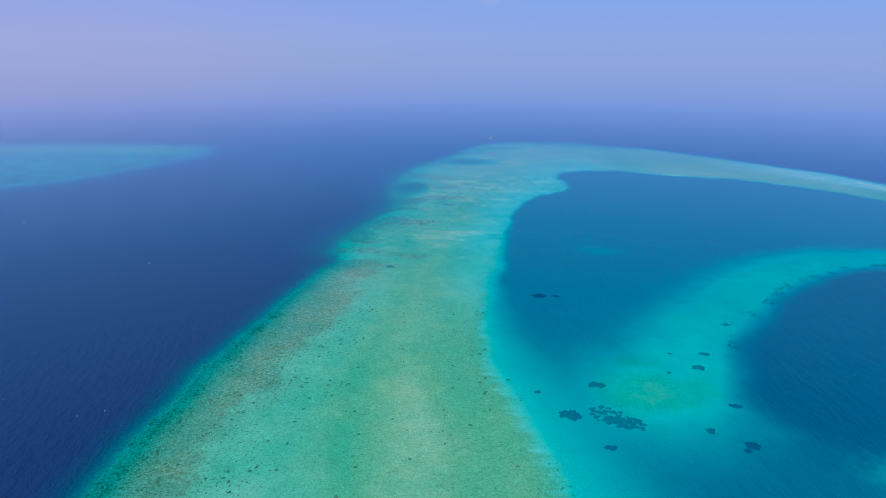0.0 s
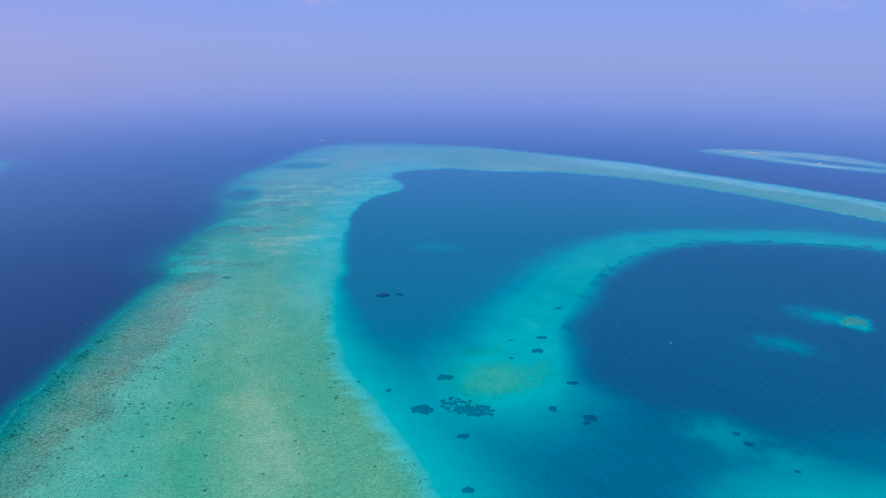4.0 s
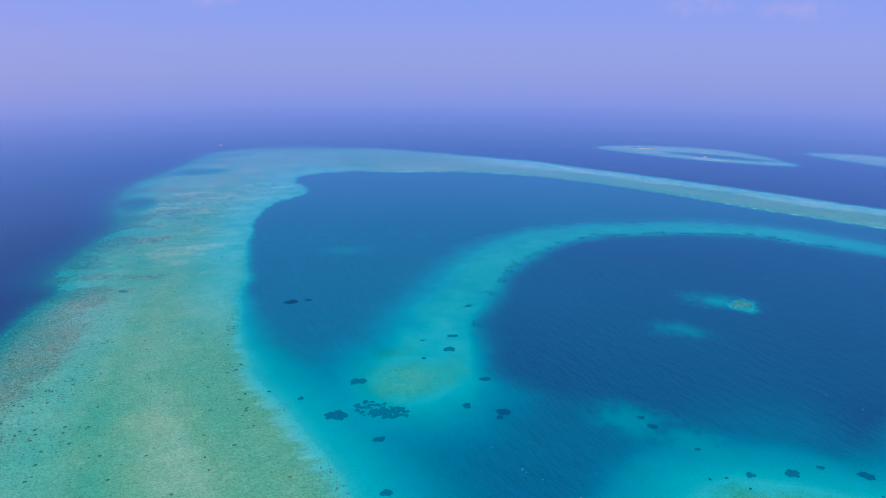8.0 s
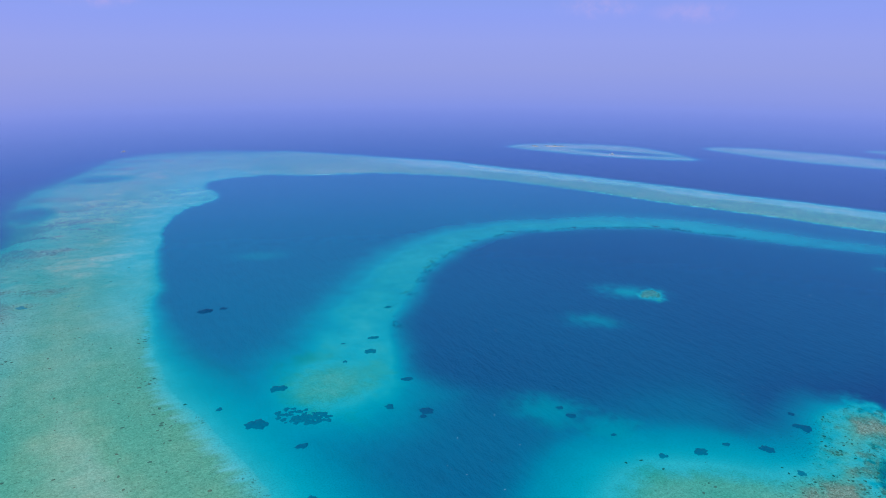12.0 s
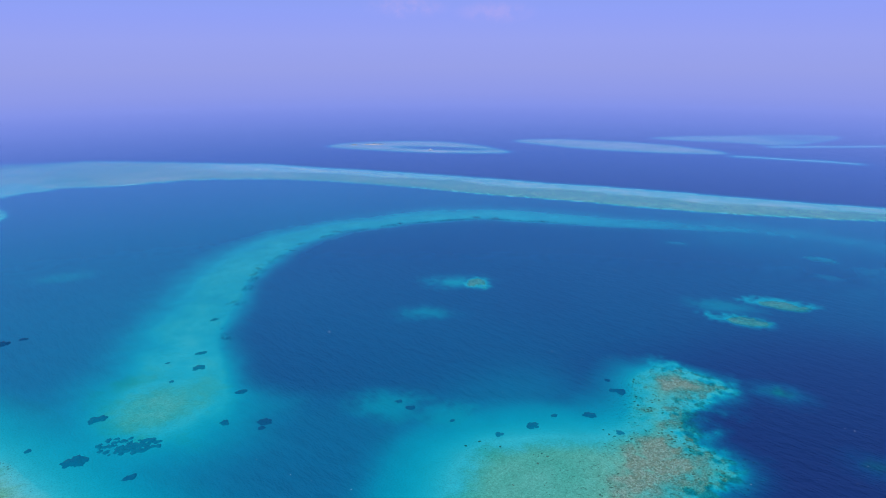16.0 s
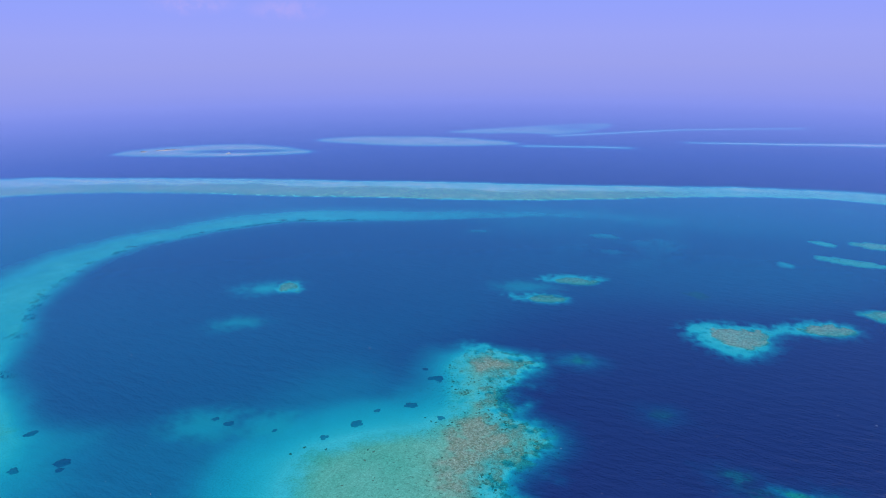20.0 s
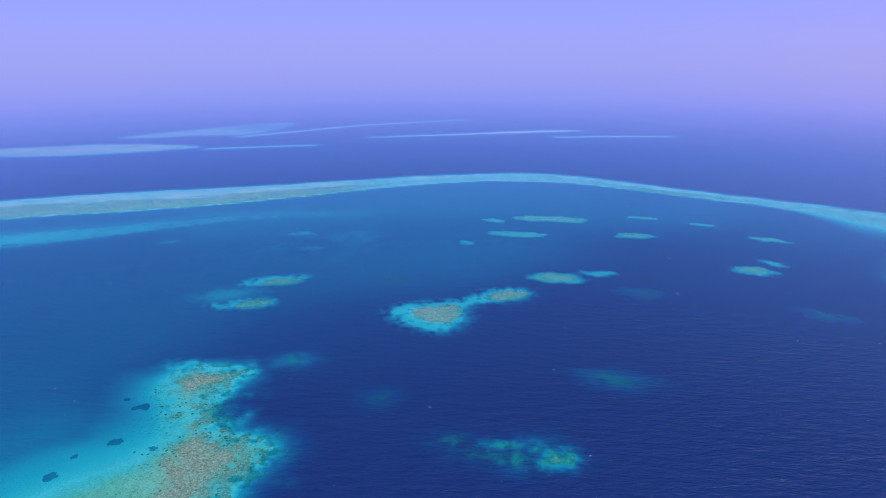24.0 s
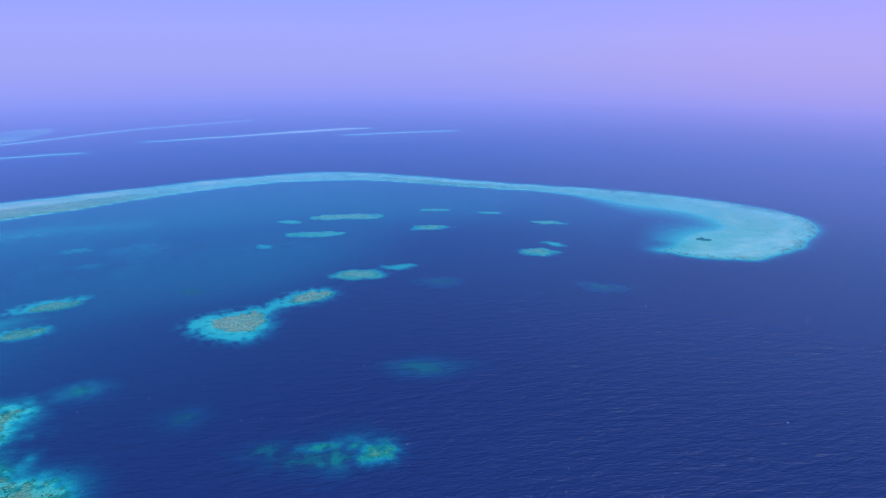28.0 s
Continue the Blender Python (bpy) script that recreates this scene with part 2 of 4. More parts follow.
DEEP_PATCHES = [
    (776, -352, 17, 9, 20, 0), (828, -151, 14, 9, 20, 0), (962, 298, 18, 13, 16, 0), (534, 113, 9, 8, 22, 0), (592, -95, 19, 9, 18.5, 0.1),
    (1403, 19, 34, 20, 12, 0), (229, 995, 44, 22, 12.5, 0), (330, 425, 32, 26, 10.0, 0), (355, 372, 34, 28, 9.0, 0),
]
# lumps of the sunken reef outside the spit: x, y, half widths, depth over the crest, coral cover
SUNKEN = [(460, -36, 13, 12, 4.2, 0.95), (473, 3, 11, 5.5, 7.5, 0.3), (455, -5, 10, 8, 12, 0.4), (471, -19, 4, 3, 8, 0.2), (459, -4, 40, 16, 20, 0.3), (474, 44, 14, 8, 22, 0.3)]
# how deep the lagoon lies: x, y, reach, depth
BASINS = [
    (200, 1250, 260, 16), (150, 830, 120, 16), (130, 665, 80, 15.5), (125, 510, 60, 9.0), (175, 420, 70, 17), (240, 405, 70, 17.5), (230, 330, 80, 17),
    (450, 650, 140, 21), (560, 800, 120, 22), (650, 640, 160, 23), (430, 470, 70, 22), (325, 555, 70, 23), (345, 620, 70, 23), (700, 450, 160, 22.5), (850, 650, 150, 22),
    (900, 250, 160, 21.5), (1000, 50, 150, 20), (640, 150, 130, 40), (520, 60, 120, 50), (700, -150, 160, 52), (480, -150, 160, 53),
]
BASINS_FAR = [
    (900, -250, 150, 36), (1010, -420, 130, 30), (800, -600, 200, 52), (500, -500, 300, 52), (940, -540, 60, 34), (700, 1250, 200, 16), (900, 1050, 150, 16.5),
    (1060, 760, 110, 17), (1150, 450, 120, 16), (1280, 200, 120, 15.5), (1350, 0, 130, 16), (1280, -250, 130, 18), (1130, -480, 110, 22), (350, 0, 150, 53), (420, 370, 50, 15),
]

outer = smoothed(OUTER_WEST + OUTER_EAST, 1)
inner = smoothed(INNER_WEST + INNER_EAST, 1)
ring = np.concatenate([outer, inner[::-1]])
hull = np.concatenate([outer, np.array([(500, -500), (100, -100), (-235, -100)], np.float32)])


def ellipse(x, y, cx, cy, across, along):
    """Signed distance, about, to an ellipse that lies square to the line from the origin."""
    r = math.hypot(cx, cy)
    ux, uy = cy / r, -cx / r
    u, v = ((x - cx) * ux + (y - cy) * uy) / across, ((x - cx) * uy * -1 + (y - cy) * ux) / along
    q = np.sqrt(u * u + v * v)
    return (q - 1) * (across + along) / 2


def stretch_of(points, margin):
    """The box round some points of the plan, widened by a margin."""
    p = np.array([q[:2] for q in points], np.float32)
    return (*(p.min(0) - margin), *(p.max(0) + margin))


def reef_fields(x, y):
    """The depth of the water, the coral cover, the algae and the number of the reef at each place, and each reef's own crest depth."""
    form = x.shape
    x, y = x.ravel(), y.ravel()
    r = np.hypot(x, y)
    near = np.clip(r / 900, 0.5, 2.2) * (1 - 0.55 * step(700, 1000, x))
    wx = x + near * (9 * fbm(x, y, 60, 4) + 2.0 * fbm(x, y, 9, 3, 3.1))
    wy = y + near * (9 * fbm(x, y, 60, 4, 40.2) + 2.0 * fbm(x, y, 9, 3, 9.4))
    rough, fine, broad, holes = fbm(x, y, 26, 5, 11.0), fbm(x, y, 6, 3, 21.0), fbm(x, y, 160, 3, 31.0), fbm(x, y, 7, 4, 93.0)
    blend = 0.8 + 1.2 * step(450, 250, x) * step(300, 420, y)

    # the open sea and the lagoon floor
    weight, depth = np.full(x.shape, 1e-4, np.float32), np.full(x.shape, 52e-4, np.float32)
    for bx, by, reach, deep in BASINS + BASINS_FAR:
        w = np.exp(-((x - bx) ** 2 + (y - by) ** 2) / (reach * reach))
        weight, depth = weight + w, depth + w * deep
    base = depth / weight
    # mottled shallows in the far lagoon
    swath = np.exp(-(((x - 1130) * 0.55 + (y - 380) * 0.83) / 260) ** 2 - (((x - 1130) * 0.83 - (y - 380) * 0.55) / 120) ** 2)
    base = base - 7.0 * np.clip(1.8 * fbm(x, y, 60, 5, 25.0) + 0.1, 0, 1) * swath
    sea = np.ones_like(x)
    ringed = np.nonzero((x > -500) & (x < 1850) & (y > -1100) & (y < 2400))[0]
    ax, ay = wx[ringed], wy[ringed]
    d_out, d_in = line_distance(ax, ay, outer), line_distance(ax, ay, inner)
    in_hull = inside(ax, ay, hull)
    sea[ringed] = np.where(in_hull, 0, step(0, 25, d_out))
    base = base * (1 - sea) + 52 * sea
    base = base * (1 + 0.05 * broad)

    least, number, cover = np.full(x.shape, 1e6, np.float32), np.full(x.shape, -1, np.int32), np.zeros(x.shape, np.float32)
    flat, crests = np.zeros(x.shape, np.float32), []
    total = np.exp(-base / blend)

    def lay(name, at, d, coral, crest, rubble):
        """Lays one reef over the others where it comes up higher."""
        mine = d < least[at]
        won = at[mine]
        least[won], number[won], cover[won], flat[won] = d[mine], len(crests), coral[mine], rubble[mine]
        total[at] += np.exp(-np.minimum(d, 60) / blend[at])
        crests.append((name, crest))

    def within_box(box):
        return np.nonzero((x > box[0]) & (x < box[2]) & (y > box[1]) & (y < box[3]))[0]

    # the long rim reef
    at = ringed
    px, py, pr, rgh, fin, brd = x[at], y[at], r[at], rough[at], fine[at], broad[at]
    within = inside(ax, ay, ring)
    west = step(1000, 800, py) * step(300, 200, px)
    east = step(600, 900, px)
    far_west = step(850, 1000, py) * step(600, 400, px)
    part_way = d_out / np.maximum(d_out + d_in, 1)
    top = 1.15 + 0.75 * step(0.75, 0.25, part_way) * west + 1.3 * np.exp(-d_out / 13) + 3.4 * west * np.exp(-d_out / 15) + 0.5 * rgh + 0.35 * brd
    top = top + (2.4 - 1.6 * step(900, 1200, pr)) * np.exp(-d_in / (5 + 5 * step(600, 1000, pr) + 8 * step(800, 600, pr)))
    bright = step(0.02, 0.15, part_way) * step(0.5, 0.3, part_way) * east
    surf = np.clip(2.2 * fbm((0.41 * px - 0.91 * py) * 0.22, 0.91 * px + 0.41 * py, 15, 4, 77.0) + 0.15, 0, 1)
    pale = step(420, 250, py) * step(1000, 1200, px)
    along_it = 0.91 * py - 0.41 * px
    half_way = part_way + 0.22 * fbm(along_it * 0.14, part_way * 60, 12, 4, 67.0)
    algae = step(0.40, 0.54, half_way)
    top = top + east * (0.3 * (1 - algae) + 0.5 * algae + 0.25 * rgh) - 0.45 * step(-250, -450, py) - 0.7 * surf * bright
    pool = 1.3 * np.exp(-(((ax + 70) / 36) ** 2 + ((ay - 1440) / 64) ** 2) ** 2) + 1.1 * np.exp(-(((px - 60) / 62) ** 2 + ((py - 1755) / 42) ** 2) ** 2)
    top = top + 6 * pool + 0.5 * pale + 0.8 * step(-250, -450, py)
    top = top + (0.45 + 0.9 * fbm(px, py, 26, 4, 44.0) + 0.6 * fin + 3.2 * np.exp(-d_out / 40)) * far_west
    turquoise = step(600, 950, py) * step(500, 300, px) * step(0.55, 0.95, part_way)
    top = top + 1.0 * turquoise
    ocean_side = d_out < d_in
    slope_in = 0.105 + 0.0006 * np.minimum(d_in, 150) + 0.75 * step(600, 1000, pr) + 0.9 * step(1000, 1300, pr)
    curl = step(-350, -560, py)
    slope_out = 0.95 + 0.10 * step(300, 0, px) + 1.3 * step(700, 1000, px)
    lagoon_side = 3.9 - 0.9 * step(900, 1200, pr) + d_in * (slope_in * (1 - curl) + (0.9 - 0.66 * step(900, 970, px)) * curl)
    sea_side = 2.9 + 4.0 * far_west + d_out * (slope_out * (1 - curl) * (1 - 0.5 * far_west) + 1.9 * curl)
    outside = np.where(ocean_side, np.where(in_hull, np.minimum(lagoon_side, sea_side + 1.3), sea_side), lagoon_side)
    d_ring = np.where(within, np.maximum(top, 0.5), outside)
    reach = 40 - 18 * step(600, 420, py)
    belt = np.exp(-((d_out - reach) / np.where(d_out < reach, 24, 34)) ** 2) * west
    dots = np.exp(-(d_out / 115) ** 2) * west
    tan = step(0.25, 0.5, part_way) * step(1.0, 0.8, part_way) * step(700, 1000, px) * step(250, 450, py)
    tip = np.exp(-d_out / 26) * step(-200, -500, py)
    bands = fbm(px * 0.5 + 0.15 * py, py, 32, 5, 51.0)
    d_ring = d_ring - 0.8 * np.clip(-bands * 4 - 0.6, 0, 1) * within * step(850, 1000, py) * step(450, 250, px) * step(0.1, 0.3, part_way)
    d_ring = np.where(within, np.maximum(d_ring, 0.6), d_ring)
    streak = np.clip(bands * 3.0 + 0.05, 0, 1) * step(850, 1000, py) * step(450, 250, px) * step(0.75, 0.4, part_way)
    patchy = np.clip(0.85 + 1.3 * fbm(px, py, 60, 3, 63.0), 0.35, 1.3)
    coral = belt * patchy * (1.05 + 0.7 * rgh + 0.5 * fin) + 0.75 * west * np.exp(-d_out / 28) + 0.30 * dots * (0.8 + 0.7 * rgh) + 0.20 * tan + tip * (0.42 + 0.8 * fin + 0.5 * rgh)
    coral = coral + 0.8 * streak * (0.7 + 0.8 * fin) + 0.25 * np.exp(-d_in / 25) * west * (rgh > 0.05) + 0.9 * far_west * np.exp(-d_out / 60) * np.clip(rgh * 4 + 0.2, 0, 1)
    coral = np.where(within, np.clip(coral, 0, 1), np.clip(1.3 * np.exp(-d_out / 30), 0, 1) * ocean_side * step(500, 200, px))
    rubble = step(0, 6 + 18 * step(800, 600, pr), d_in + 12 * fbm(px * 0.5, py * 2.0, 12, 3, 33.0)) * (1 - 0.85 * turquoise)
    rubble = np.where(within, rubble * (1 - 0.35 * step(0.6, 0.3, part_way) * west ), 0)
    rubble = rubble * (1 - east * (1 - 0.95 * algae))
    rubble = rubble * (1 - 0.15 * step(820, 1000, py) * step(500, 300, px)) * (1 - 0.72 * step(-250, -500, py)) * (1 - 0.85 * pale * step(-300, -100, py))
    d_ring = np.where(within & (pr < 3000), np.maximum(d_ring - 0.75 * np.clip(coral * 1.3, 0, 1), 0.5), d_ring)
    # long bands of algae and clean sand that run with the reef
    stripes = fbm(d_in + 6 * rgh, py * 0.10 + px * 0.05, 46, 5, 55.0) * step(700, 500, px)
    weed = (np.exp(-((part_way - 0.80 + 0.05 * rgh) / 0.07) ** 2) + 0.8 * np.exp(-((part_way - 0.52 + 0.04 * rgh) / 0.035) ** 2) - 0.25 * np.exp(-((part_way - 0.64) / 0.08) ** 2)) * west * step(760, 560, py)
    rubble = rubble * (1 + 0.22 * stripes) + 0.3 * np.maximum(weed, 0) * (0.7 + rgh)
    d_ring = np.where(within, np.maximum(d_ring + 0.45 * stripes + 0.35 * weed, 0.5), d_ring)
    lay("rim_reef", at, d_ring, coral, 2.6, np.clip(rubble + 0.25 * brd, 0, 1))

    # the curved inner ridge with its broad foot
    at = within_box(stretch_of(ARC, 260))
    px, py, ax, ay, rgh, fin = x[at], y[at], wx[at], wy[at], rough[at], fine[at]
    d, half, crest, right = line_distance(ax, ay, smoothed(ARC, 2))
    beyond = np.maximum(d - half, 0)
    deepside = right * step(575, 665, py + 0.35 * px) * step(1150, 1000, px)
    d_arc = crest + 0.5 + 1.9 * rgh + 0.6 * fin + (0.185 + 0.27 * deepside) * beyond + 1.0 * np.minimum(d / half, 1) ** 2
    blob = ellipse(ax, ay, 188, 564, 36, 46)
    d_blob = 3.3 + 1.1 * rgh + 0.6 * fin + (0.15 + 0.15 * step(200, 265, px + 0.25 * (py - 560))) * np.maximum(blob, 0) + 0.7 * step(-30, 0, blob)
    edge = np.exp(-((d - half * 0.9) / 8) ** 2) * deepside * np.clip(fbm(px, py, 16, 3, 61.0) * 4, 0, 1) * step(640, 800, py)
    grown = 0.18 * step(1.15, 0.55, d / half + 0.5 * rgh) * step(620, 760, py) * step(980, 800, px)
    lay("ridge_reef", at, np.minimum(d_arc, d_blob), np.clip(edge * 0.7 + 0.05 * step(0, -25, blob), 0, 1), 3.2, np.maximum(0.62 * step(34, -40, blob + 60 * rgh + 24 * fin), grown))

    # the spit of sand and coral
    at = within_box(stretch_of(SPIT, 240))
    px, py, ax, ay, rgh, fin = x[at], y[at], wx[at], wy[at], rough[at], fine[at]
    poly = smoothed(SPIT, 1, True)
    d = line_distance(ax, ay, poly, True)
    within = inside(ax, ay, poly)
    sun_side = step(2, 58, (px - 400) * 0.55 - (py - 230) * 0.83 + 18 + 12 * rgh)
    tongue = fbm(px, py, 20, 4, 15.5)
    tall = step(420, 520, px)
    d_spit = 3.9 + 1.8 * tall * (1 - sun_side) + (1 - sun_side) * (np.minimum(d, 45) * (0.13 + 0.12 * tall) + np.maximum(d - 45, 0) * 0.28 + 0.14 * d * tall)
    d_spit = d_spit + sun_side * (0.06 * d + 1.5 * np.clip(fin * 2 + 0.2, 0, 1) + 1.15 * np.maximum(d - 1 - 26 * np.clip(tongue, 0, 1) - 9 * np.clip(fin, 0, 1), 0))
    d_spit = np.where(within, 4.0 + 0.5 * rgh + 1.5 * tall * (1 - sun_side) * np.exp(-d / 14) - 1.9 * step(0, 34, d + 10 * rgh), d_spit)
    d_spit = d_spit + 5.0 * np.clip(holes[at] * 2.8 - 0.1, 0, 1) * np.exp(-(d / 13) ** 2) * sun_side
    poly = smoothed(SPIT_CORAL, 1, True)
    d2 = line_distance(ax, ay, poly, True)
    growth = np.where(inside(ax, ay, poly), 0.55 + 0.25 * step(0, 12, d2), np.exp(-d2 / 11) * 0.5 + 0.07 * np.exp(-d2 / 70))
    ragged = np.exp(-d / 12) * sun_side * np.clip(fin * 3 + rgh, 0, 1) * 0.7
    growth = np.clip(growth * (0.80 + 1.5 * rgh + 0.5 * fin) + ragged, 0, 1)
    d_spit = np.where(within, np.maximum(d_spit - 1.8 * growth, 0.9), d_spit)
    lay("spit_reef", at, d_spit, growth, 2.6, np.where(within, 0.85 * step(-6, 30, d + 20 * rgh + 8 * fin) + 0.1 * rgh, 0))

    # the outlined patch reefs: sand round coral, torn at the margin
    for sand, grown in OUTLINED:
        sunk = 1.6 if sand[0][1] > 200 else 0.0
        at = within_box(stretch_of(sand, 90))
        ax, ay, rgh, fin, hol = x[at] + 0.5 * (wx - x)[at] + 5 * fine[at], y[at] + 0.5 * (wy - y)[at] + 5 * holes[at], rough[at], fine[at], holes[at]
        poly = smoothed(sand, 1, True)
        e = line_distance(ax, ay, poly, True) * np.where(inside(ax, ay, poly), -1, 1) + 5 + 4 * fin
        poly = smoothed(grown, 1, True)
        e2 = line_distance(ax, ay, poly, True) * np.where(inside(ax, ay, poly), -1, 1)
        d_p = 5.7 + sunk + 0.8 * rgh - 1.4 * step(0, -16, e) + np.maximum(e, 0) * (1.3 + 0.9 * np.clip(hol * 2, 0, 1)) + 6.0 * np.clip(hol * 2.6 - 0.05, 0, 1) * step(-20, 0, e)
        growth = 0.85 * step(3, -5, e2 - 4 + 7 * fin + 4 * rgh)
        lay("patch_reef", at, np.maximum(d_p * (1 - growth) + (0.9 + 0.5 * sunk + 0.5 * fin) * growth, 0.7), growth + 0.25 * step(6, -2, e) * np.clip(hol * 2, 0, 1), 2.6, 0.1 * step(5, -5, e2 - 3 + 6 * fin))

    ragged_noise = fbm(x, y, 22, 4, 71.0)
    for cx, cy, across, along, crest, grown in PATCHES + FAR_PATCHES + DEEP_PATCHES + SUNKEN:
        at = within_box((cx - across - 130, cy - across - 130, cx + across + 130, cy + across + 130))
        rgh, fin, hol = rough[at], fine[at], holes[at]
        sunken = cx < 480 and cy < 60
        torn = 6 if sunken else 14 if crest < 6 and cx > 850 else 9
        e = ellipse(x[at] + 0.4 * (wx - x)[at] + torn * rgh, y[at] + 0.4 * (wy - y)[at] + torn * ragged_noise[at], cx, cy, across, along) + 3.5 * fin
        far = cx > 850 and crest < 6.5
        e = e + 0.25 * along if far else e
        deep = crest > 7.5
        d_p = crest + 1.2 * far + 0.6 * rgh + 0.5 * fin + (4.5 if deep else 2.4) * step(-0.9 * along, 0.2 * along, e) + np.maximum(e, 0) * ((0.8 if cy < 240 and cx < 850 else 0.35) if deep else 1.9)
        d_p = d_p + (2.6 + 2.0 * sunken) * np.clip(hol * 2.6, -0.3, 1) * step(-0.9 * along, 0.1 * along, e)
        if sunken:
            d_p = d_p + 10 * np.clip(0.55 - hol * 3.0 + 0.4 * fin, 0, 1)
        growth = (0.7 if far else 0.9) * grown * (step(0.8 * along, -0.2 * along, e + 5 * fin) if far else step(0.3 * along, -0.4 * along, e + 6 * fin + 4 * rgh))
        if sunken:
            growth = growth * np.clip(0.5 + 2.0 * hol, 0, 1)
        lay("sunken_reef" if sunken else "patch_reef", at, np.maximum(d_p * (1 - growth) + (0.5 * crest + 0.4 * far + 0.4 * fin) * growth, 0.8), growth, crest, (0.9 if deep or sunken else 0.15 * min(1, grown * 1.4)) * step(0.3 * along, -0.3 * along, e + 4 * fin) if not deep else (0.85 if cy < 240 and cx < 850 else 0.12) * step(0.9 * along, -0.4 * along, e))

    for name, points in FAR_REEFS.items():
        at = within_box(stretch_of(points, 150))
        px, py, ax, ay, rgh = x[at], y[at], wx[at], wy[at], rough[at]
        poly = smoothed(points, 2, True)
        d, within = line_distance(ax, ay, poly, True), inside(ax, ay, poly)
        crest = 1.2 if name == "faint" else 0.6
        d_p = np.where(within, crest + 0.5 * rgh + 1.2 * np.exp(-d / 22), crest + 1.2 + d * 1.2)
        grown = np.where(within, 0.04 + 0.3 * rgh, 0)
        if name == "west":
            ledge = step(1900, 1780, py + 0.03 * px + 60 * rgh)
            d_p = np.where(within, d_p + 0.6 + 4.0 * np.exp(-d / 60) + (7.5 + 5 * rgh) * ledge, d_p + 6 - d * 0.9)
            grown = np.clip(grown + 0.45, 0, 1) * (1 - ledge)
        if name == "islet":
            d_p = d_p + 18 * np.exp(-((((px - 1385) * 0.55 + (py - 1510) * -0.83) / 120) ** 2 + (((px - 1385) * 0.83 + (py - 1510) * 0.55) / 26) ** 2) ** 2)
            sandbank = np.hypot((px - 1330) * 0.8 + (py - 1470) * 0.6, ((py - 1470) * 0.8 - (px - 1330) * 0.6) / 5)
            d_p = d_p - 1.3 * np.exp(-(sandbank / 14) ** 2)
        if name == "faint":
            d_p = d_p + 8 * np.exp(-((px - 2330) ** 2 + (py - 880) ** 2) / 80 ** 2)
        lay(name + "_reef", at, d_p, np.clip(grown, 0, 1), crest, np.clip(0.65 + 0.6 * rgh, 0, 1) * within)
    for points in FAR_BARS:
        at = within_box(stretch_of(points, 120))
        d, half, crest, _ = line_distance(wx[at], wy[at], smoothed(points, 1))
        lay("sand_bar", at, 0.12 * crest + np.maximum(d - half, 0) * 0.9 + 0.6 * np.minimum(d / half, 1) ** 2, np.zeros_like(d), min(q[3] for q in points), np.zeros_like(d))

    # all of them together
    depth = -blend * np.log(np.maximum(total, 1e-37))
    depth = np.where(least < base, np.minimum(depth + 0.6 * step(7, 3.5, least), least), depth)
    flat, cover = flat * step(0, 3, base - least), cover * step(0, 2, base - least)
    return np.maximum(depth, 0.12).reshape(form), cover.reshape(form), flat.reshape(form), number.reshape(form), least.reshape(form), crests


# ---- materials ----
def water_column(tree, bottom, depth):
    """The colour of a bottom seen through that many metres of clear sea water."""
    parts = node(tree, "ShaderNodeSeparateColor")
    tree.links.new(bottom, parts.inputs[0])
    join = node(tree, "ShaderNodeCombineColor")
    for n, (loss, glow) in enumerate(zip(LOSS, DEEP)):
        lit = math_node(tree, "EXPONENT", math_node(tree, "MULTIPLY", depth, -BACK[n]))
        left = math_node(tree, "EXPONENT", math_node(tree, "MULTIPLY", depth, -loss))
        seen = math_node(tree, "MULTIPLY", parts.outputs[n], left)
        back = math_node(tree, "MULTIPLY", math_node(tree, "SUBTRACT", 1.0, lit), glow)
        tree.links.new(math_node(tree, "ADD", seen, back), join.inputs[n])
    return join.outputs[0]


LOSS = (0.80, 0.100, 0.067)
DEEP = (0.016, 0.0243, 0.107)
BACK = (0.015, 0.100, 0.055)


def noise_at(tree, place, scale, detail=3.0, rough=0.55, stretch=None, turn=0.0):
    if stretch:
        mapping = node(tree, "ShaderNodeMapping")
        mapping.inputs[2].default_value, mapping.inputs[3].default_value = (0, 0, turn), stretch
        tree.links.new(place, mapping.inputs[0])
        place = mapping.outputs[0]
    made = node(tree, "ShaderNodeTexNoise", i2=scale, i3=detail, i4=rough)
    tree.links.new(place, made.inputs[0])
    return made.outputs[0]


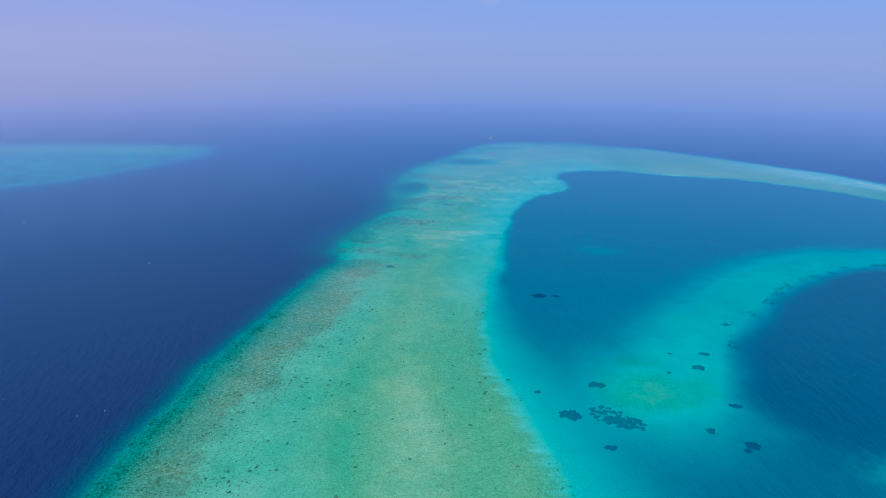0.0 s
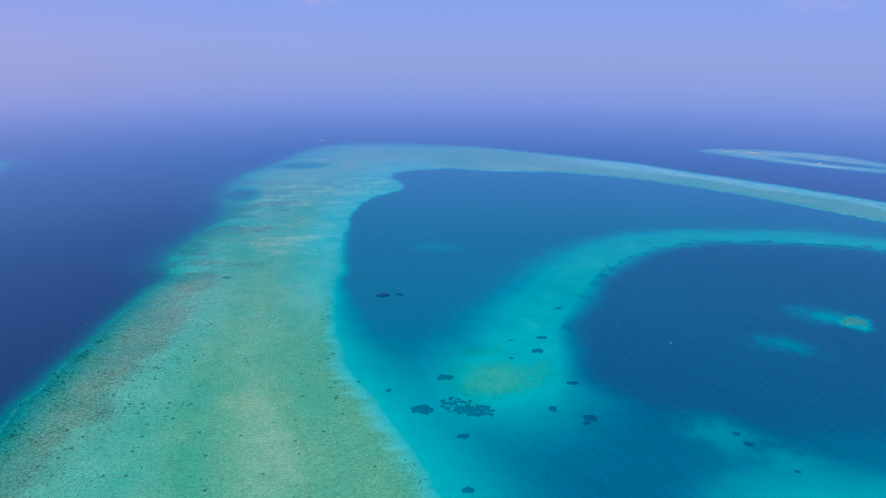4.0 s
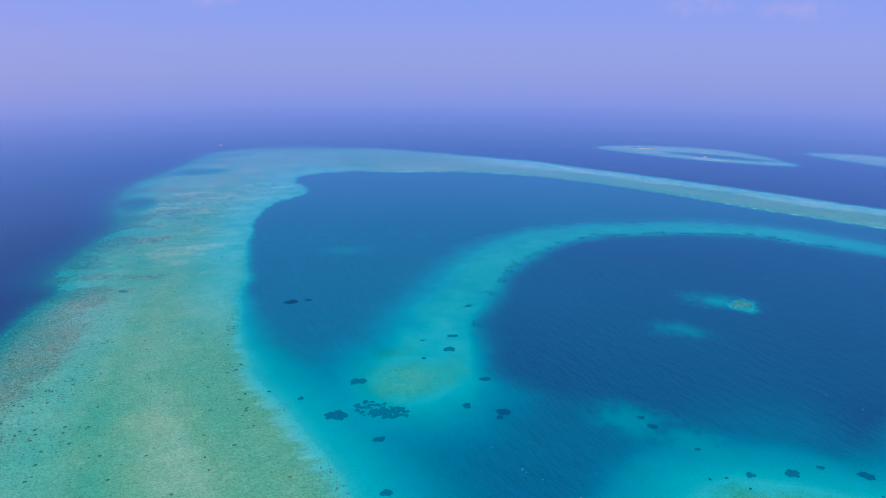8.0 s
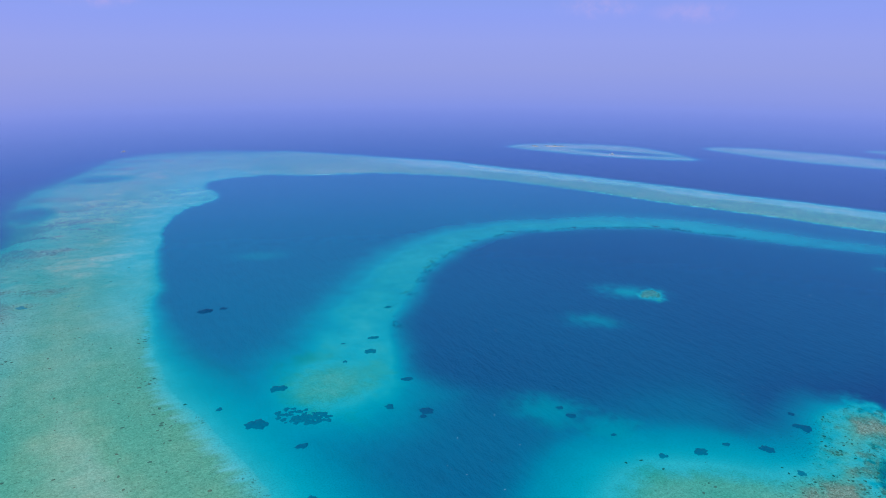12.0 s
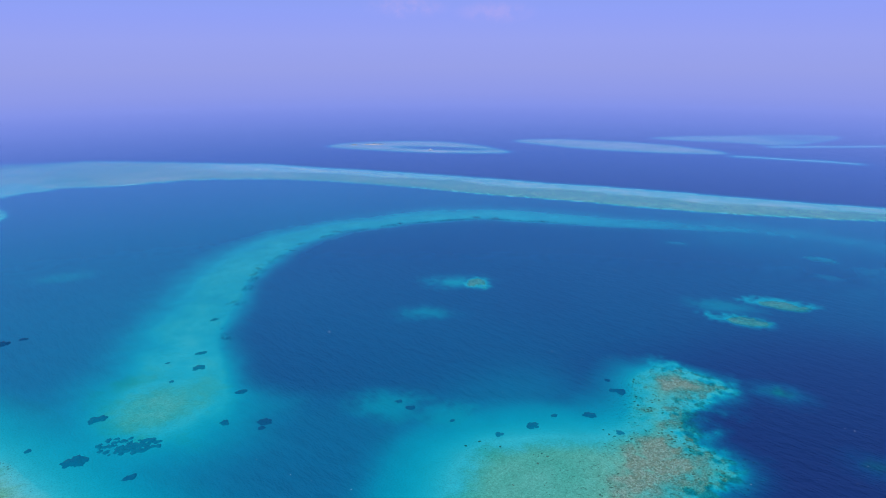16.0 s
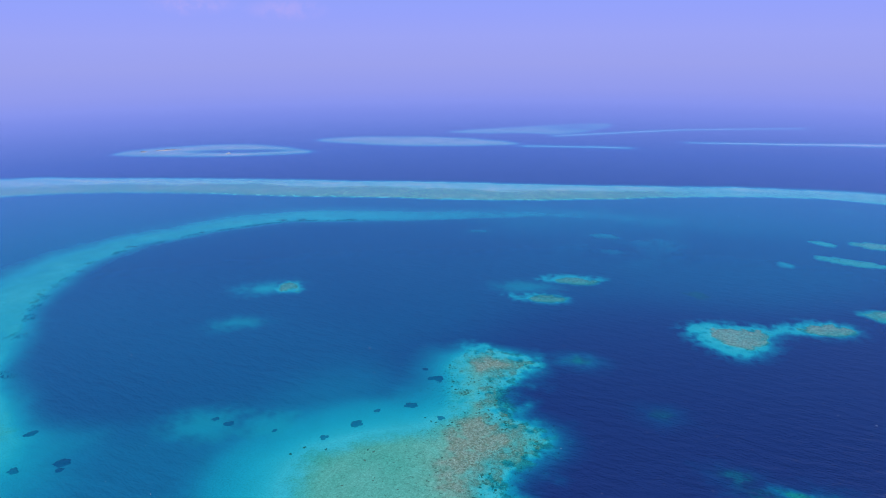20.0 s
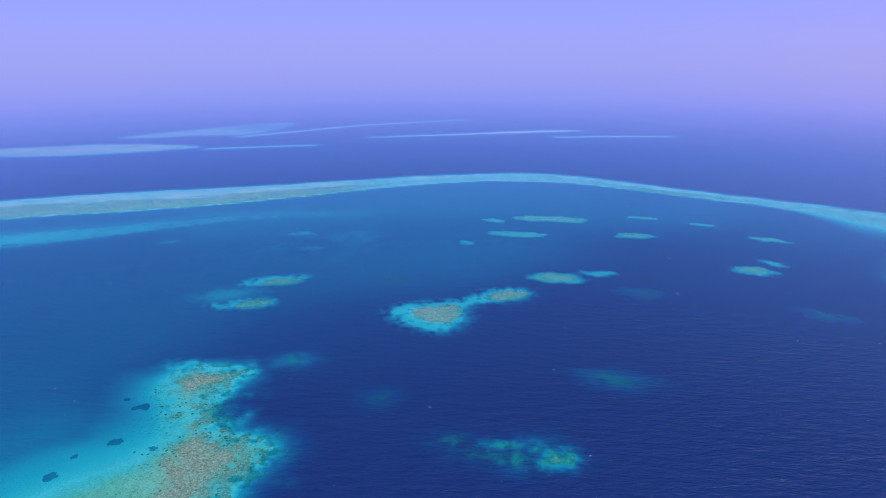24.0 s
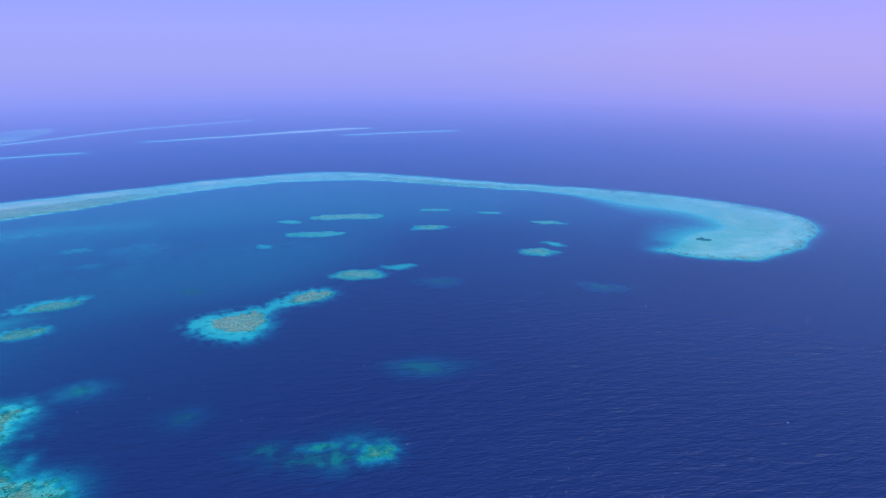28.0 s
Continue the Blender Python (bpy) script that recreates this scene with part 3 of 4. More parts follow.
def sea_surface(tree, colour, place, depth):
    """Water's gloss over a colour: waves, and more of the sky towards grazing sight."""
    swell = noise_at(tree, place, 0.055, 4.0, 0.6, (2.1, 0.75, 1.0), 0.14)
    chop = noise_at(tree, place, 0.19, 3.0, 0.65, (1.9, 0.8, 1.0), 0.55)
    waves = math_node(tree, "ADD", math_node(tree, "MULTIPLY", swell, 7.5), math_node(tree, "MULTIPLY", chop, 2.3))
    bump = node(tree, "ShaderNodeBump", i0=1.0, i1=1.0)
    calm = math_node(tree, "MULTIPLY_ADD", math_node(tree, "DIVIDE", math_node(tree, "SUBTRACT", depth, 8.0), 15.0, True), 0.60)
    calm.node.inputs[2].default_value = 0.10
    tree.links.new(calm, bump.inputs[0])
    tree.links.new(waves, bump.inputs["Height"])
    body = node(tree, "ShaderNodeBsdfDiffuse")
    tree.links.new(colour, body.inputs[0])
    tree.links.new(bump.outputs[0], body.inputs["Normal"])
    gloss = node(tree, "ShaderNodeBsdfGlossy", i1=0.22)
    gloss.inputs[0].default_value = (0.86, 0.92, 1.0, 1)
    tree.links.new(bump.outputs[0], gloss.inputs["Normal"])
    fresnel = node(tree, "ShaderNodeFresnel", i0=1.33)
    weight = math_node(tree, "MULTIPLY", math_node(tree, "POWER", fresnel.outputs[0], 1.6), 0.8)
    both = node(tree, "ShaderNodeMixShader")
    tree.links.new(weight, both.inputs[0])
    tree.links.new(body.outputs[0], both.inputs[1])
    tree.links.new(gloss.outputs[0], both.inputs[2])
    return both.outputs[0]


def haze_fade(tree, place, surface):
    """Aerial haze put into the material: transparency grows with distance, baring the haze bank."""
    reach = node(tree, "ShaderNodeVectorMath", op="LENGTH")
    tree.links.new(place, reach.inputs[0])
    haze_share = ramp(tree, math_node(tree, "DIVIDE", reach.outputs["Value"], 5000.0), [(0.05, 0.0), (0.11, 0.03), (0.20, 0.175), (0.30, 0.385), (0.42, 0.57), (0.56, 0.80), (0.70, 0.96), (0.9, 1.0)])
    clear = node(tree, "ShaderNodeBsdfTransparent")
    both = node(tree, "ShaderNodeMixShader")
    tree.links.new(haze_share, both.inputs[0])
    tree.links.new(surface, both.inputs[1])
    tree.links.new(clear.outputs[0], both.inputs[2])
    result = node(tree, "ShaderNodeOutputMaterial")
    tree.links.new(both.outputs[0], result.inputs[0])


def seabed_material(name, dark=0.0, dim=(0.085, 0.200, 0.270), lit=(0.130, 0.240, 0.285)):
    made = bpy.data.materials.new(name)
    made.use_nodes = True
    tree = made.node_tree
    tree.nodes.clear()
    place = node(tree, "ShaderNodeNewGeometry").outputs["Position"]
    depth = node(tree, "ShaderNodeAttribute", attr="depth").outputs["Fac"]
    cover = node(tree, "ShaderNodeAttribute", attr="coral").outputs["Fac"]
    rubble = node(tree, "ShaderNodeAttribute", attr="rubble").outputs["Fac"]
    grain, drift = noise_at(tree, place, 0.75, 4.0, 0.78), noise_at(tree, place, 0.05, 5.0, 0.6)
    ripple = noise_at(tree, place, 0.11, 5.0, 0.65, (1.0, 3.0, 1.0), 0.25)
    # white sand
    sand = mixed(tree, ramp(tree, drift, [(0.3, 0.0), (0.72, 1.0)]), (0.55, 0.57, 0.54), (0.47, 0.52, 0.48))
    sand = mixed(tree, math_node(tree, "MULTIPLY", ramp(tree, grain, [(0.36, 1.0), (0.55, 0.0)]), 0.42), sand, (0.20, 0.25, 0.18))
    # sand and rubble grown over with algae on the flats
    flat = mixed(tree, ramp(tree, drift, [(0.35, 0.0), (0.66, 1.0)]), (0.37, 0.42, 0.26), (0.29, 0.365, 0.21))
    flat = mixed(tree, math_node(tree, "MULTIPLY", ramp(tree, ripple, [(0.45, 0.0), (0.68, 1.0)]), 0.45), flat, (0.22, 0.26, 0.12))
    flat = mixed(tree, ramp(tree, grain, [(0.34, 0.0), (0.50, 0.5), (0.66, 1.0)]), mixed(tree, 0.62, flat, (0.12, 0.16, 0.09)), mixed(tree, 0.34, flat, (0.62, 0.65, 0.44)))
    sand = mixed(tree, rubble, sand, flat)
    sand = mixed(tree, math_node(tree, "MULTIPLY", ramp(tree, noise_at(tree, place, 0.36, 3.0, 0.7), [(0.60, 0.0), (0.68, 1.0)]), math_node(tree, "MULTIPLY", rubble, 0.55)), sand, (0.10, 0.12, 0.07))
    tint = noise_at(tree, place, 0.035, 4.0, 0.6)
    lump = noise_at(tree, place, 0.28, 4.0, 0.68)
    coral = mixed(tree, ramp(tree, tint, [(0.38, 0.0), (0.62, 1.0)]), (0.365, 0.255, 0.185), (0.33, 0.303, 0.245))
    coral = mixed(tree, ramp(tree, noise_at(tree, place, 0.85, 4.0, 0.78), [(0.46, 0.0), (0.56, 1.0)]), coral, (0.17, 0.15, 0.10))
    coral = mixed(tree, ramp(tree, noise_at(tree, place, 1.1, 2.0, 0.6, (1.2, 1.0, 1.0), 1.0), [(0.60, 0.0), (0.67, 1.0)]), coral, (0.55, 0.54, 0.38))
    coral = mixed(tree, math_node(tree, "MULTIPLY", ramp(tree, noise_at(tree, place, 0.20, 5.0, 0.78), [(0.52, 0.0), (0.57, 1.0)]), 0.7), coral, (0.20, 0.15, 0.09))
    # coral tints its belt, and breaks up into dark heads and pale gaps
    clump = ramp(tree, math_node(tree, "ADD", math_node(tree, "MULTIPLY", cover, 0.85), math_node(tree, "MULTIPLY", lump, 0.9)), [(0.56, 0.0), (1.06, 1.0)])
    clump = math_node(tree, "MULTIPLY", clump, math_node(tree, "MULTIPLY", cover, 2.0, True), True)
    bottom = mixed(tree, math_node(tree, "MULTIPLY", clump, 0.80), sand, coral)
    grown = math_node(tree, "MULTIPLY", cover, 6.0, True)
    gaps = ramp(tree, noise_at(tree, place, 0.46, 3.0, 0.7, (1.0, 1.25, 1.0), 0.6), [(0.55, 0.0), (0.63, 1.0)])
    bottom = mixed(tree, math_node(tree, "MULTIPLY", math_node(tree, "MULTIPLY", gaps, grown), 0.38), bottom, (0.56, 0.56, 0.43))
    heads = math_node(tree, "ADD", noise_at(tree, place, 0.34, 3.5, 0.66, (1.25, 1.0, 1.0), 0.3), math_node(tree, "MULTIPLY", cover, 0.08))
    heads = math_node(tree, "MULTIPLY", ramp(tree, heads, [(0.60, 0.0), (0.65, 1.0)]), math_node(tree, "SUBTRACT", grown, math_node(tree, "MULTIPLY", cover, 0.45)))
    bottom = mixed(tree, math_node(tree, "MULTIPLY", heads, 0.72), bottom, (0.095, 0.115, 0.075))
    if dark:
        bottom = mixed(tree, dark, bottom, mixed(tree, ramp(tree, lump, [(0.35, 0.0), (0.65, 1.0)]), dim, lit))
    shown = water_column(tree, bottom, math_node(tree, "ADD", depth, math_node(tree, "MULTIPLY", math_node(tree, "SUBTRACT", ripple, 0.5), 0.6)))
    surface = sea_surface(tree, shown, place, depth)
    haze_fade(tree, place, surface)
    return made


def plain_material(name, dark, light, scale=1.0, rough=0.7, metal=0.0):
    made = bpy.data.materials.new(name)
    made.use_nodes = True
    tree = made.node_tree
    shader = tree.nodes["Principled BSDF"]
    place = node(tree, "ShaderNodeNewGeometry").outputs["Position"]
    grain = ramp(tree, noise_at(tree, place, scale, 5.0, 0.6), [(0.3, 0.0), (0.7, 1.0)])
    tree.links.new(mixed(tree, grain, dark, light), shader.inputs["Base Color"])
    shader.inputs["Roughness"].default_value, shader.inputs["Metallic"].default_value = rough, metal
    tree.nodes.remove(tree.nodes["Material Output"])
    # distance haze put in as transparency, as over the sea
    haze_fade(tree, place, shader.outputs[0])
    return made


SEABED = seabed_material("sea_over_sand_and_coral")
DARK_CORAL = seabed_material("sea_over_dark_coral", 0.88)
HEAD_CORAL = seabed_material("sea_over_coral_heads", 0.85, (0.090, 0.105, 0.070), (0.150, 0.165, 0.105))

# ---- the sea, one sheet to the horizon ----
front = np.radians(np.arange(-44, 148.01, 0.125))
behind = np.radians(np.arange(152, 314, 4.0))
turns = np.concatenate([front, behind]).astype(np.float32)
dips = np.concatenate([np.arange(37.0, 9.0, -0.09), np.arange(9.0, 3.3, -0.05)])
radii = np.concatenate([[0.01, 80, 180, 260, 330], 300 / np.tan(np.radians(dips)), [5400, 6500, 9000, 14000]]).astype(np.float32)
radii = np.unique(radii)
GX, GY = (np.outer(np.sin(turns), radii) + 4.3).astype(np.float32), (np.outer(np.cos(turns), radii) - 7.1).astype(np.float32)
DEPTH, CORAL, FLAT, NUMBER, LEAST, CRESTS = reef_fields(GX, GY)
CORAL = np.where(LEAST < DEPTH + 2.5, CORAL, 0)
cols, rows = GX.shape
corner = np.arange(cols * rows).reshape(cols, rows)
after = np.roll(corner, -1, 0)
QUADS = np.stack([corner[:, :-1], corner[:, 1:], after[:, 1:], after[:, :-1]], -1).reshape(-1, 4)


def sheet(name, quads, z, material):
    """A mesh object of some of the grid's faces, with depth and coral cover at its points."""
    used, index = np.unique(quads.ravel(), return_inverse=True)
    mesh = bpy.data.meshes.new(name)
    xyz = np.stack([GX.ravel()[used], GY.ravel()[used], z.ravel()[used]], -1).astype(np.float32)
    mesh.vertices.add(len(used))
    mesh.vertices.foreach_set("co", xyz.ravel())
    count = len(quads)
    mesh.loops.add(count * 4)
    mesh.loops.foreach_set("vertex_index", index.ravel().astype(np.int32)[::-1].copy())
    mesh.polygons.add(count)
    mesh.polygons.foreach_set("loop_start", np.arange(0, count * 4, 4, dtype=np.int32))
    for key, values in (("depth", DEPTH), ("coral", CORAL), ("rubble", FLAT)):
        layer = mesh.attributes.new(key, "FLOAT", "POINT")
        layer.data.foreach_set("value", values.ravel()[used].astype(np.float32))
    mesh.update(calc_edges=True)
    mesh.polygons.foreach_set("use_smooth", np.ones(count, bool))
    mesh.materials.append(material)
    return new(name, mesh)


REEF_LABELS = {
    "rim_reef": "long pale green rim reef of sand and coral round a lagoon",
    "ridge_reef": "curved turquoise sand ridge under shallow lagoon water",
    "spit_reef": "sand flat with brown coral growth ending in a hooked spit",
    "patch_reef": "small coral patch reef with turquoise edges in the lagoon",
    "sunken_reef": "sunken lump of brown and green coral in deep blue water",
    "west_reef": "distant pale reef with a turquoise shelf in open sea",
    "islet_reef": "distant oval reef round a blue pool, beside a sandy islet",
    "bank_reef": "distant long pale green reef bank in open sea",
    "faint_reef": "distant hazy reef with a blue pool, beyond the banks",
    "sand_bar": "distant thin pale sand bar awash in open sea",
}
face_number = NUMBER.ravel()[QUADS]
face_least = LEAST.ravel()[QUADS].max(1)
face_depth = DEPTH.ravel()[QUADS].max(1)
REEFS = {}


def main_piece(chosen):
    """Only the largest connected piece of some of the grid's faces."""
    left = set(np.nonzero(chosen)[0].tolist())
    best, span = [], rows - 1
    while left:
        stack, found = [left.pop()], []
        while stack:
            f = stack.pop()
            found.append(f)
            for g in (f - 1, f + 1, f - span, f + span):
                if g in left and (abs(g - f) > 1 or g // span == f // span):
                    left.remove(g)
                    stack.append(g)
        if len(found) > len(best):
            best = found
    kept = np.zeros_like(chosen)
    kept[best] = True
    return kept


coral_face = CORAL.ravel()[QUADS].mean(1) > 0.22
covered = np.zeros(len(QUADS), bool)
for n, (kind, crest) in enumerate(CRESTS):
    limit = crest + (4.2 if crest < 6 else 2.2)
    mine = (face_number == n).all(1) & (face_least < limit) & (face_depth < limit)
    if mine.sum() < 6:
        continue
    if mine.sum() < 30000:
        mine = main_piece(mine)
    lift = -0.04 + 0.8 * np.clip((limit - LEAST) / limit, 0, 1) + 0.12 * np.clip(CORAL, 0, 1)
    centre = QUADS[mine].ravel()
    cx, cy = float(GX.ravel()[centre].mean()), float(GY.ravel()[centre].mean())
    reef = new(kind)
    reef.empty_display_size = 5
    reef.location = (cx, cy, 0)
    label = REEF_LABELS[kind]
    if kind == "patch_reef" and crest > 8:
        label = "deep dim patch reef showing faint green through blue water"
    tagged(reef, label, "reef", "patch reefs of the lagoon" if kind == "patch_reef" else "lumps of the sunken reef" if kind == "sunken_reef" else "")
    lift[np.isin(corner, QUADS[~mine])] = 0
    sandy = mine & ~coral_face
    if mine.sum() < 30000 and sandy.any():
        sandy = main_piece(sandy)
    for name, chosen, note in (("sand_flat", sandy, ""), ("coral_growth", mine & ~sandy, "brown coral growth")):
        if chosen.sum() > 3:
            piece = sheet(name, QUADS[chosen], lift, SEABED)
            covered |= chosen
            piece.parent = reef
            piece.matrix_parent_inverse = Matrix.Translation((-cx, -cy, 0))
            tagged(piece, note, kind="stuff" if note else "")
    REEFS.setdefault(kind, []).append(reef)

# the sea lies round the reefs and meets their margins
water = sheet("water", QUADS[~covered], np.zeros_like(GX), SEABED)
tagged(water, "open sea and lagoon, deep blue to turquoise, ruffled by small waves", "water", kind="structure")


# ---- coral ----
def dome(sides, rings, wobble, seed):
    """Points and faces of a low uneven lump of radius 1 and height 1, on its base."""
    pick = np.random.RandomState(seed)
    points, faces = [(0.0, 0.0, 1.0)], []
    shape = 1 + wobble * (pick.rand(sides) - 0.5)
    for ring_no in range(1, rings + 1):
        part_out = ring_no / rings
        for k in range(sides):
            a = 2 * math.pi * k / sides
            out_by = part_out * shape[k] * (1 + 0.12 * (pick.rand() - 0.5))
            points.append((out_by * math.cos(a), out_by * math.sin(a), (1 - part_out ** 2.2) + 0.12 * (pick.rand() - 0.5) * (ring_no < rings)))
    for k in range(sides):
        faces.append((0, 1 + k, 1 + (k + 1) % sides))
    for ring_no in range(rings - 1):
        for k in range(sides):
            a, b = 1 + ring_no * sides + k, 1 + ring_no * sides + (k + 1) % sides
            faces.append((a, a + sides, b + sides, b))
    return np.array(points, np.float32), faces


def coral_mesh(name, points, faces, depth, material, cover=1.0):
    mesh = bpy.data.meshes.new(name)
    mesh.from_pydata([tuple(p) for p in points.tolist()], [], faces)
    for key, value in (("depth", depth), ("coral", cover), ("rubble", 0.0)):
        layer = mesh.attributes.new(key, "FLOAT", "POINT")
        values = np.broadcast_to(np.asarray(value, np.float32), (len(points),)).copy()
        layer.data.foreach_set("value", values)
    mesh.polygons.foreach_set("use_smooth", np.ones(len(mesh.polygons), bool))
    mesh.materials.append(material)
    return mesh


def place_part(name, mesh, thing, m, label=""):
    ob = new(name, mesh)
    ob.parent = thing
    ob.matrix_basis = m
    return tagged(ob, label)


def lump_field(name, xs, ys, sizes, depths, material, thing, at):
    """Many coral heads joined in one mesh."""
    shapes = [dome(7, 2, 0.5, 100 + k) for k in range(8)]
    points, faces, deep, start = [], [], [], 0
    for k, (x, y, size, d) in enumerate(zip(xs, ys, sizes, depths)):
        p, f = shapes[k % 8]
        a = k * 2.4
        c, s = math.cos(a) * size, math.sin(a) * size
        q = np.stack([p[:, 0] * c - p[:, 1] * s * 0.75 + x - at[0], p[:, 0] * s + p[:, 1] * c * 0.75 + y - at[1], p[:, 2] * (0.25 + 0.22 * size) + 0.35], -1)
        points.append(q)
        faces.extend([tuple(i + start for i in face) for face in f])
        deep.append(np.full(len(p), d, np.float32))
        start += len(p)
    mesh = coral_mesh(name, np.concatenate(points), faces, np.concatenate(deep), material)
    ob = new(name, mesh)
    ob.parent = thing
    return tagged(ob, "scattered small coral heads on the reef", kind="stuff")


scatter = np.random.RandomState(21)


def coral_scatter(count, x0, x1, y0, y1, bias=1.0, least=0.06):
    """Places for coral heads inside a stretch of the plan, thickest where coral grows."""
    xs, ys = scatter.uniform(x0, x1, count).astype(np.float32), scatter.uniform(y0, y1, count).astype(np.float32)
    depth, cover, flat, number, shallow, _ = reef_fields(xs, ys)
    clump = np.clip(fbm(xs, ys, 18, 3, 81.0) * 2.5 + 0.45, 0, 1)
    keep = (scatter.rand(count) < (least * flat + bias * cover) * clump) & (shallow < 5) & (depth < 5)
    return xs[keep], ys[keep], depth[keep], number[keep]


def grow(thing, count, box, low, high, bias=1.0, least=0.06, singles=0):
    xs, ys, depths, _ = coral_scatter(count, *box, bias, least)
    if len(xs) < 3:
        return
    sizes = low + (high - low) * scatter.rand(len(xs)) ** 2.5
    order = np.argsort(-sizes)
    at = thing.location
    levels = (0.8, 1.6, 2.6, 3.8, 5.0)
    shapes = [coral_mesh("coral_head", *dome(9, 3, 0.6, 300 + k), levels[k // 4], HEAD_CORAL) for k in range(20)] if singles else []
    for k, n in enumerate(order[:singles]):
        size = float(sizes[n]) * 1.1
        level = int(np.argmin([abs(float(depths[n]) - 0.2 - d) for d in levels]))
        place_part("coral_head", shapes[4 * level + k % 4], thing, pose(float(xs[n]) - at[0], float(ys[n]) - at[1], 0.4, 0, 0, k * 77) @ Matrix.Diagonal((size, size * 0.7, 0.3 + 0.25 * size, 1)))
    rest = order[singles:]
    lump_field("coral_heads", xs[rest], ys[rest], sizes[rest], np.maximum(depths[rest] - 0.3, 0.4), HEAD_CORAL, thing, at)


rim, spit = REEFS["rim_reef"][0], REEFS["spit_reef"][0]
grow(rim, 90000, (-260, 60, 380, 760), 0.4, 1.8, 0.40, 0.009, 260)
grow(rim, 30000, (-220, 80, 760, 1150), 0.5, 1.9, 0.20, 0.006)
grow(rim, 12000, (800, 1250, -860, -450), 0.8, 2.0, 0.18, 0.2)
grow(spit, 36000, (280, 590, 160, 340), 0.3, 1.4, 0.32, 0.012, 160)
for reef in REEFS["patch_reef"]:
    x, y = reef.location[:2]
    if math.hypot(x, y) < 950:
        grow(reef, 2500, (x - 60, x + 60, y - 60, y + 60), 0.5, 1.6, 0.12, 0.0)


# dark coral patches on the pale sand: x, y, half width across and along the sight from the origin
DARK_PATCHES = [
    (138, 574, 10, 6), (106, 521, 9.5, 7), (128, 473, 6, 3.5), (214, 498, 3.6, 5), (239, 476, 6, 5.5), (250, 538, 5, 4), (84, 561, 3, 2.5),
    (243, 609, 7, 6), (212, 599, 3.5, 3), (259, 640, 7, 4), (117, 803, 8, 6), (137, 801, 4, 4), (309, 715, 5, 4), (-72, 912, 7, 7), (-25, 930, 3, 3),
    (-12, 889, 3, 3), (341, 427, 3.5, 3), (341, 411, 4.5, 5),
]
DARK_PATCHES_EAST = [
    (352, 372, 2.6, 3), (365, 331, 4, 3.5), (394, 322, 6, 5), (420, 320, 2.6, 3), (442, 301, 6, 4.5), (437, 267, 4, 4), (495, 308, 9, 4.5), (114, 406, 4.5, 4),
    (952, -591, 13, 9), (506, 327, 3, 2.5), (232, 470, 3, 3), (225, 640, 3, 2.4),
]


def coral_patch(x, y, across, along, heads, label, depth):
    thing = new("coral_patch")
    thing.location, thing.rotation_euler = (x, y, 0), (0, 0, -math.atan2(x, y))
    tagged(thing, label, "coral", "dark coral patches on the sand")
    for k in range(heads):
        a, out_by = scatter.uniform(0, 2 * math.pi), 0.62 * math.sqrt(scatter.rand()) if k else 0.0
        size = (0.62 if k == 0 else scatter.uniform(0.30, 0.55)) * min(across, along)
        mesh = coral_mesh("coral_head", *dome(12, 3, 0.55, 500 + scatter.randint(900)), depth + 0.6, DARK_CORAL)
        place_part("coral_head", mesh, thing, pose(out_by * across * math.cos(a), out_by * along * math.sin(a), -0.05, 0, 0, k * 50)
                   @ Matrix.Diagonal((size * 1.25, size, 0.5 + 0.12 * size, 1)))
    return thing


dark_places = np.array(DARK_PATCHES + DARK_PATCHES_EAST, np.float32)
for (x, y, across, along), depth in zip(dark_places.tolist(), reef_fields(dark_places[:, 0], dark_places[:, 1])[0].tolist()):
    coral_patch(x, y, 1.15 * across, 1.2 * along, int(5 + across), "dark brown coral patch on pale sand in shallow water", depth)

# the one large cluster, with a tail of single heads
cluster = new("coral_patch")
cluster.location = (145, 513, 0)
tagged(cluster, "large dark coral cluster with scattered heads on turquoise sand", "coral", "dark coral patches on the sand")
for k in range(110):
    if k < 62:
        a, out_by = scatter.uniform(0, 2 * math.pi), math.sqrt(scatter.rand())
        x, y, size = 4 + 14 * out_by * math.cos(a), -4 + 10 * out_by * math.sin(a), scatter.uniform(1.5, 3.0)
        x -= 0.35 * y
    else:
        a, out_by = scatter.uniform(0, 2 * math.pi), math.sqrt(scatter.rand())
        x, y, size = -4 + 14 * out_by * math.cos(a), 5 + 18 * out_by * math.sin(a), scatter.uniform(1.1, 2.6)
        x -= 0.35 * y
    mesh = coral_mesh("coral_head", *dome(12, 3, 0.6, 1500 + k), 6.2, DARK_CORAL)
    place_part("coral_head", mesh, cluster, pose(x, y, -0.05, 0, 0, k * 41) @ Matrix.Diagonal((size * 1.15, size, 0.6 + 0.12 * size, 1)))


# the ragged dark fringe of coral along the ridge's steep side
ridge = REEFS["ridge_reef"][0]
crest_line = smoothed(ARC, 3)
xs, ys, sizes = [], [], []
